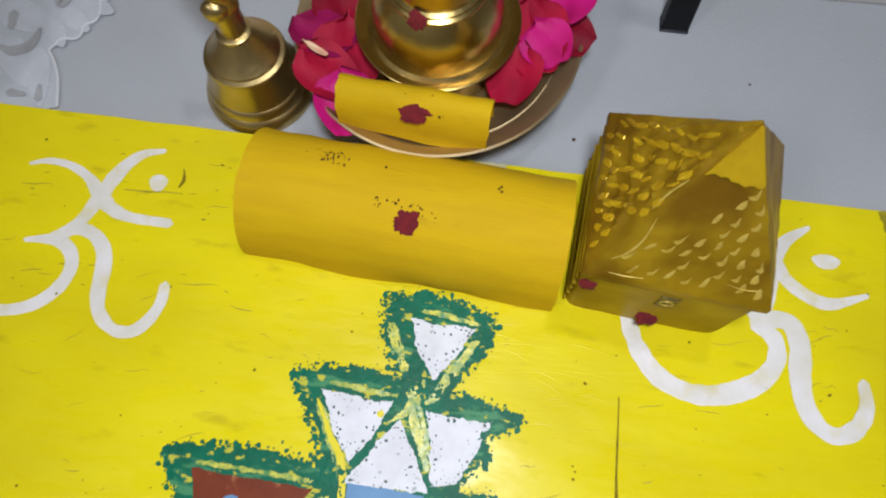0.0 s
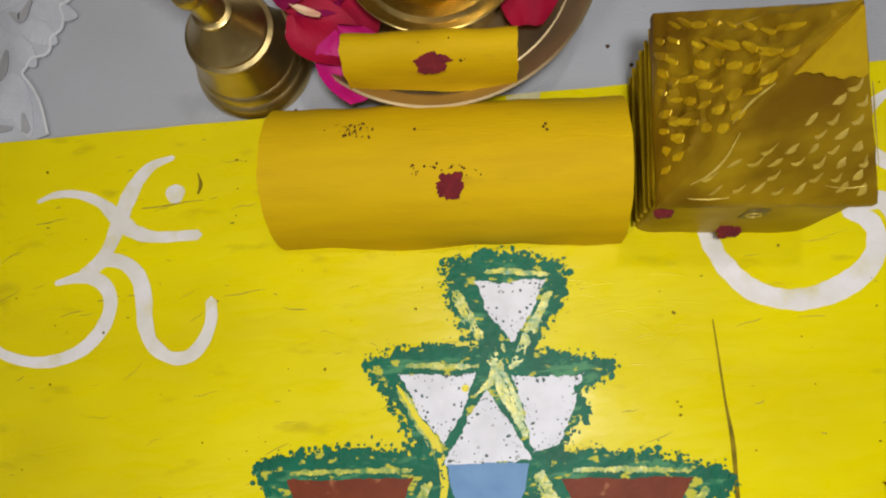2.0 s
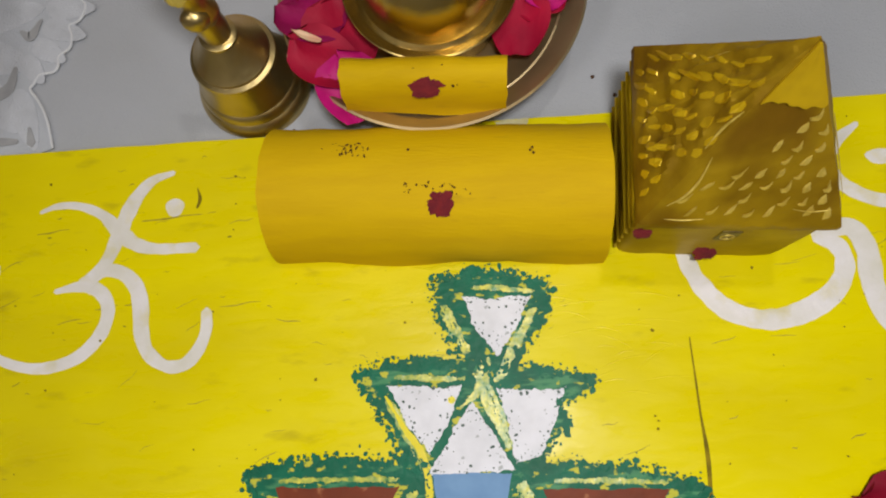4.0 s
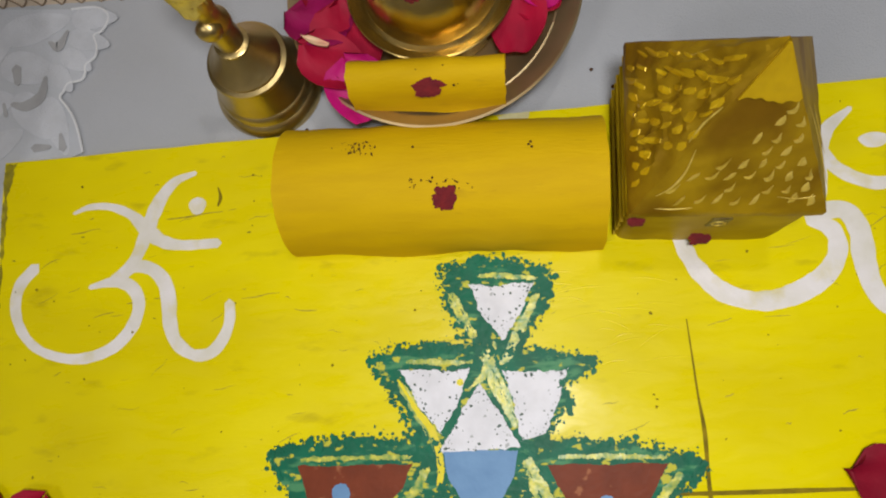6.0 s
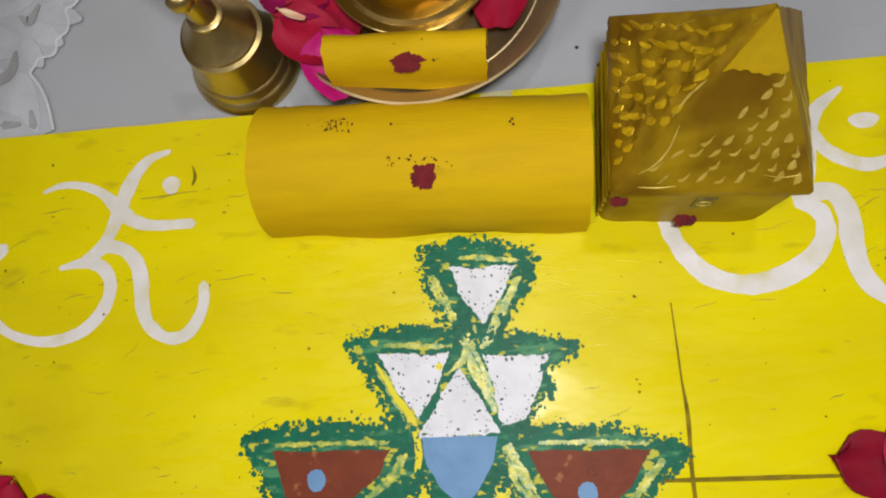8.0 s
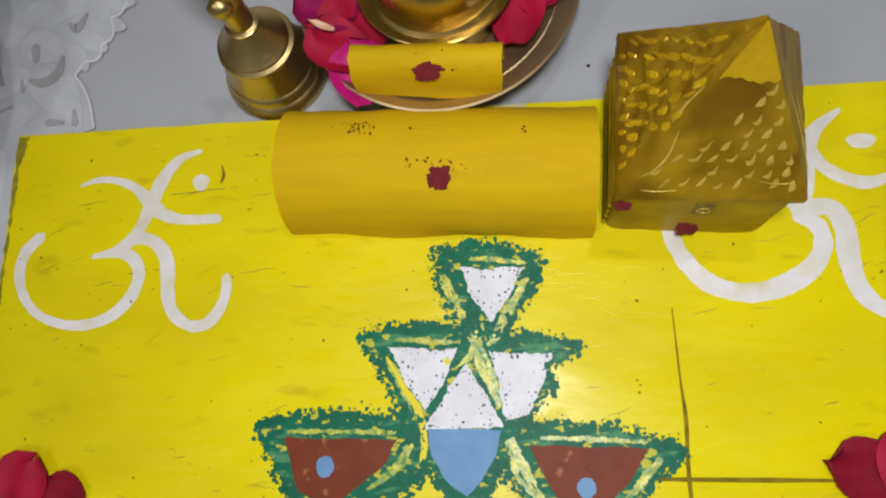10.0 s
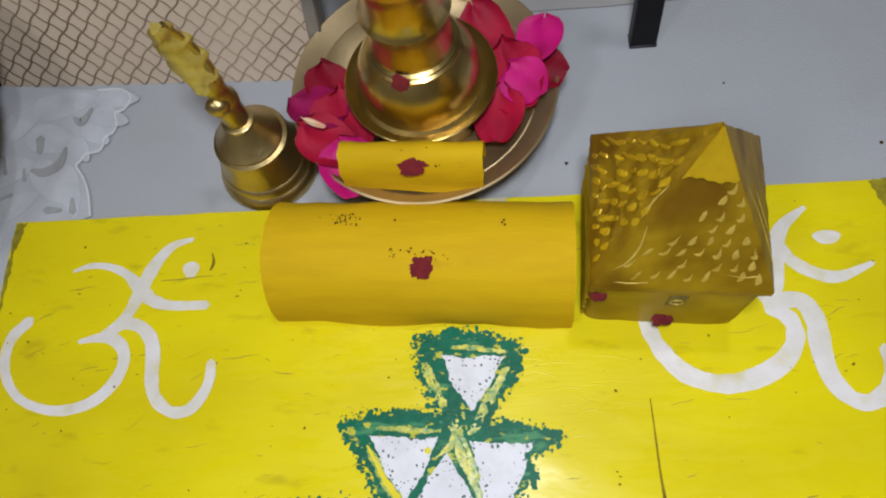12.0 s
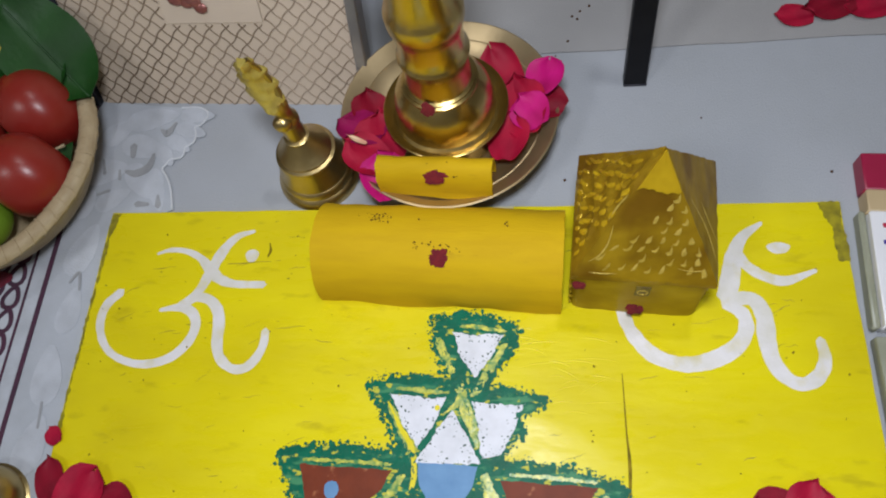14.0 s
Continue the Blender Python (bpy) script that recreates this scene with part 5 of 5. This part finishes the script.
for k, (x, y, l, mt) in enumerate(((-0.023, 0.006, 0.022, INK_RED), (-0.019, 0.000, 0.026, INK_RED), (-0.024, -0.006, 0.020, INK_BLUE), (-0.020, -0.012, 0.026, INK_BLUE))):
    part("print_bar", box_bm(x, y, 0.0298, x + l, y + 0.0032, 0.0306, 0.0003, 1), mt, carton)
case = thing("plastic_case", pose(0.584, -0.126, TABLE), "low clear plastic case holding red and tan card", "case")
part("tray", box_bm(-0.040, -0.058, 0, 0.035, 0.030, 0.010, 0.002, 2), CLEAR, case)
part("card", box_bm(-0.026, -0.020, 0.010, 0.030, 0.022, 0.014, 0.001, 1), CARD_RED, case, "red card")
part("label_strip", box_bm(-0.0345, -0.015, 0.010, -0.027, 0.022, 0.0135, 0.0008, 1), CARD_TAN, case, "tan strip")

# ---- small brass bowl ----
bowl = thing("brass_bowl", pose(-0.038, -0.222, TABLE), "small round brass bowl upturned on the lace cloth", "bowl")
part("shell", lathe_bm([(0.0270, 0.002), (0.0275, 0.004), (0.0270, 0.012), (0.0240, 0.020), (0.0170, 0.027), (0.0080, 0.0300), (0, 0.0305)], 48), BRASS, bowl)
part("lip", lathe_bm([(0.0265, 0.0), (0.0290, 0.0), (0.0292, 0.0020), (0.0272, 0.0032), (0.0265, 0.002)], 48), BRASS, bowl)

# ---- scattered petals and crumbs ----
for i, (x, y, z, rz, l, w, mt, lb) in enumerate((
        (0.000, -0.1735, 0.0010, 40, 0.013, 0.011, PETAL, "small crimson petal scrap on the board edge"),
        (0.006, -0.203, 0.0010, 20, 0.030, 0.019, PETAL_DARK, "crimson rose petal on the yellow board"),
        (0.030, -0.211, 0.0020, -30, 0.036, 0.030, PETAL, "crimson rose petal on the yellow board"),
        (0.057, -0.214, 0.0012, 60, 0.024, 0.021, PETAL_DARK, "dark crimson rose petal on the yellow board"),
        (0.474, -0.204, 0.0010, 75, 0.036, 0.028, PETAL_DARK, "dark crimson rose petal on the yellow board"),
        (0.492, -0.199, 0.0024, -20, 0.030, 0.026, PETAL, "crimson rose petal on the yellow board"),
        (0.522, -0.210, 0.0010, 10, 0.022, 0.018, PETAL, "crimson rose petal on the yellow board"),
        (0.534, 0.163, TABLE + REAR + 0.0004, 80, 0.026, 0.020, PETAL, "crimson rose petal on the white cloth"),
        (0.560, 0.170, TABLE + REAR + 0.0010, 95, 0.036, 0.024, PETAL_DARK, "dark crimson rose petal on the white cloth"),
        (0.588, 0.168, TABLE + REAR + 0.0004, 85, 0.032, 0.022, PETAL, "crimson rose petal on the white cloth"))):
    petal(pose(x, y, z, 0, 0, rz), l, w, 0.25, 0.06, mt, lb, 200 + i, "scattered petals")
for i, (x, y) in enumerate(((0.457, 0.074), (0.541, 0.026), (0.3555, 0.0235), (0.3665, 0.012), (0.350, 0.137), (0.364, 0.175), (0.378, 0.185), (0.360, 0.150), (0.368, 0.172), (0.345, 0.132), (0.3705, 0.180), (0.188, -0.0 + 0.004))):
    bm = bmesh.new()
    bmesh.ops.create_icosphere(bm, subdivisions=2, radius=0.0011 if i not in (0, 4) else 0.0007)
    for v in bm.verts:
        v.co *= 1 + 0.35 * noise.noise(v.co * 900 + Vector((i, 0, 0)))
        v.co.z *= 0.6
    ob = part("crumb", bm, SPECK)
    ob.matrix_world = pose(x, y, TABLE + (REAR if y > 0.139 else 0) + 0.0005, 0, 0, 37 * i)
    tagged(ob, "tiny dark crumb on the white cloth", "crumb", "crumbs")
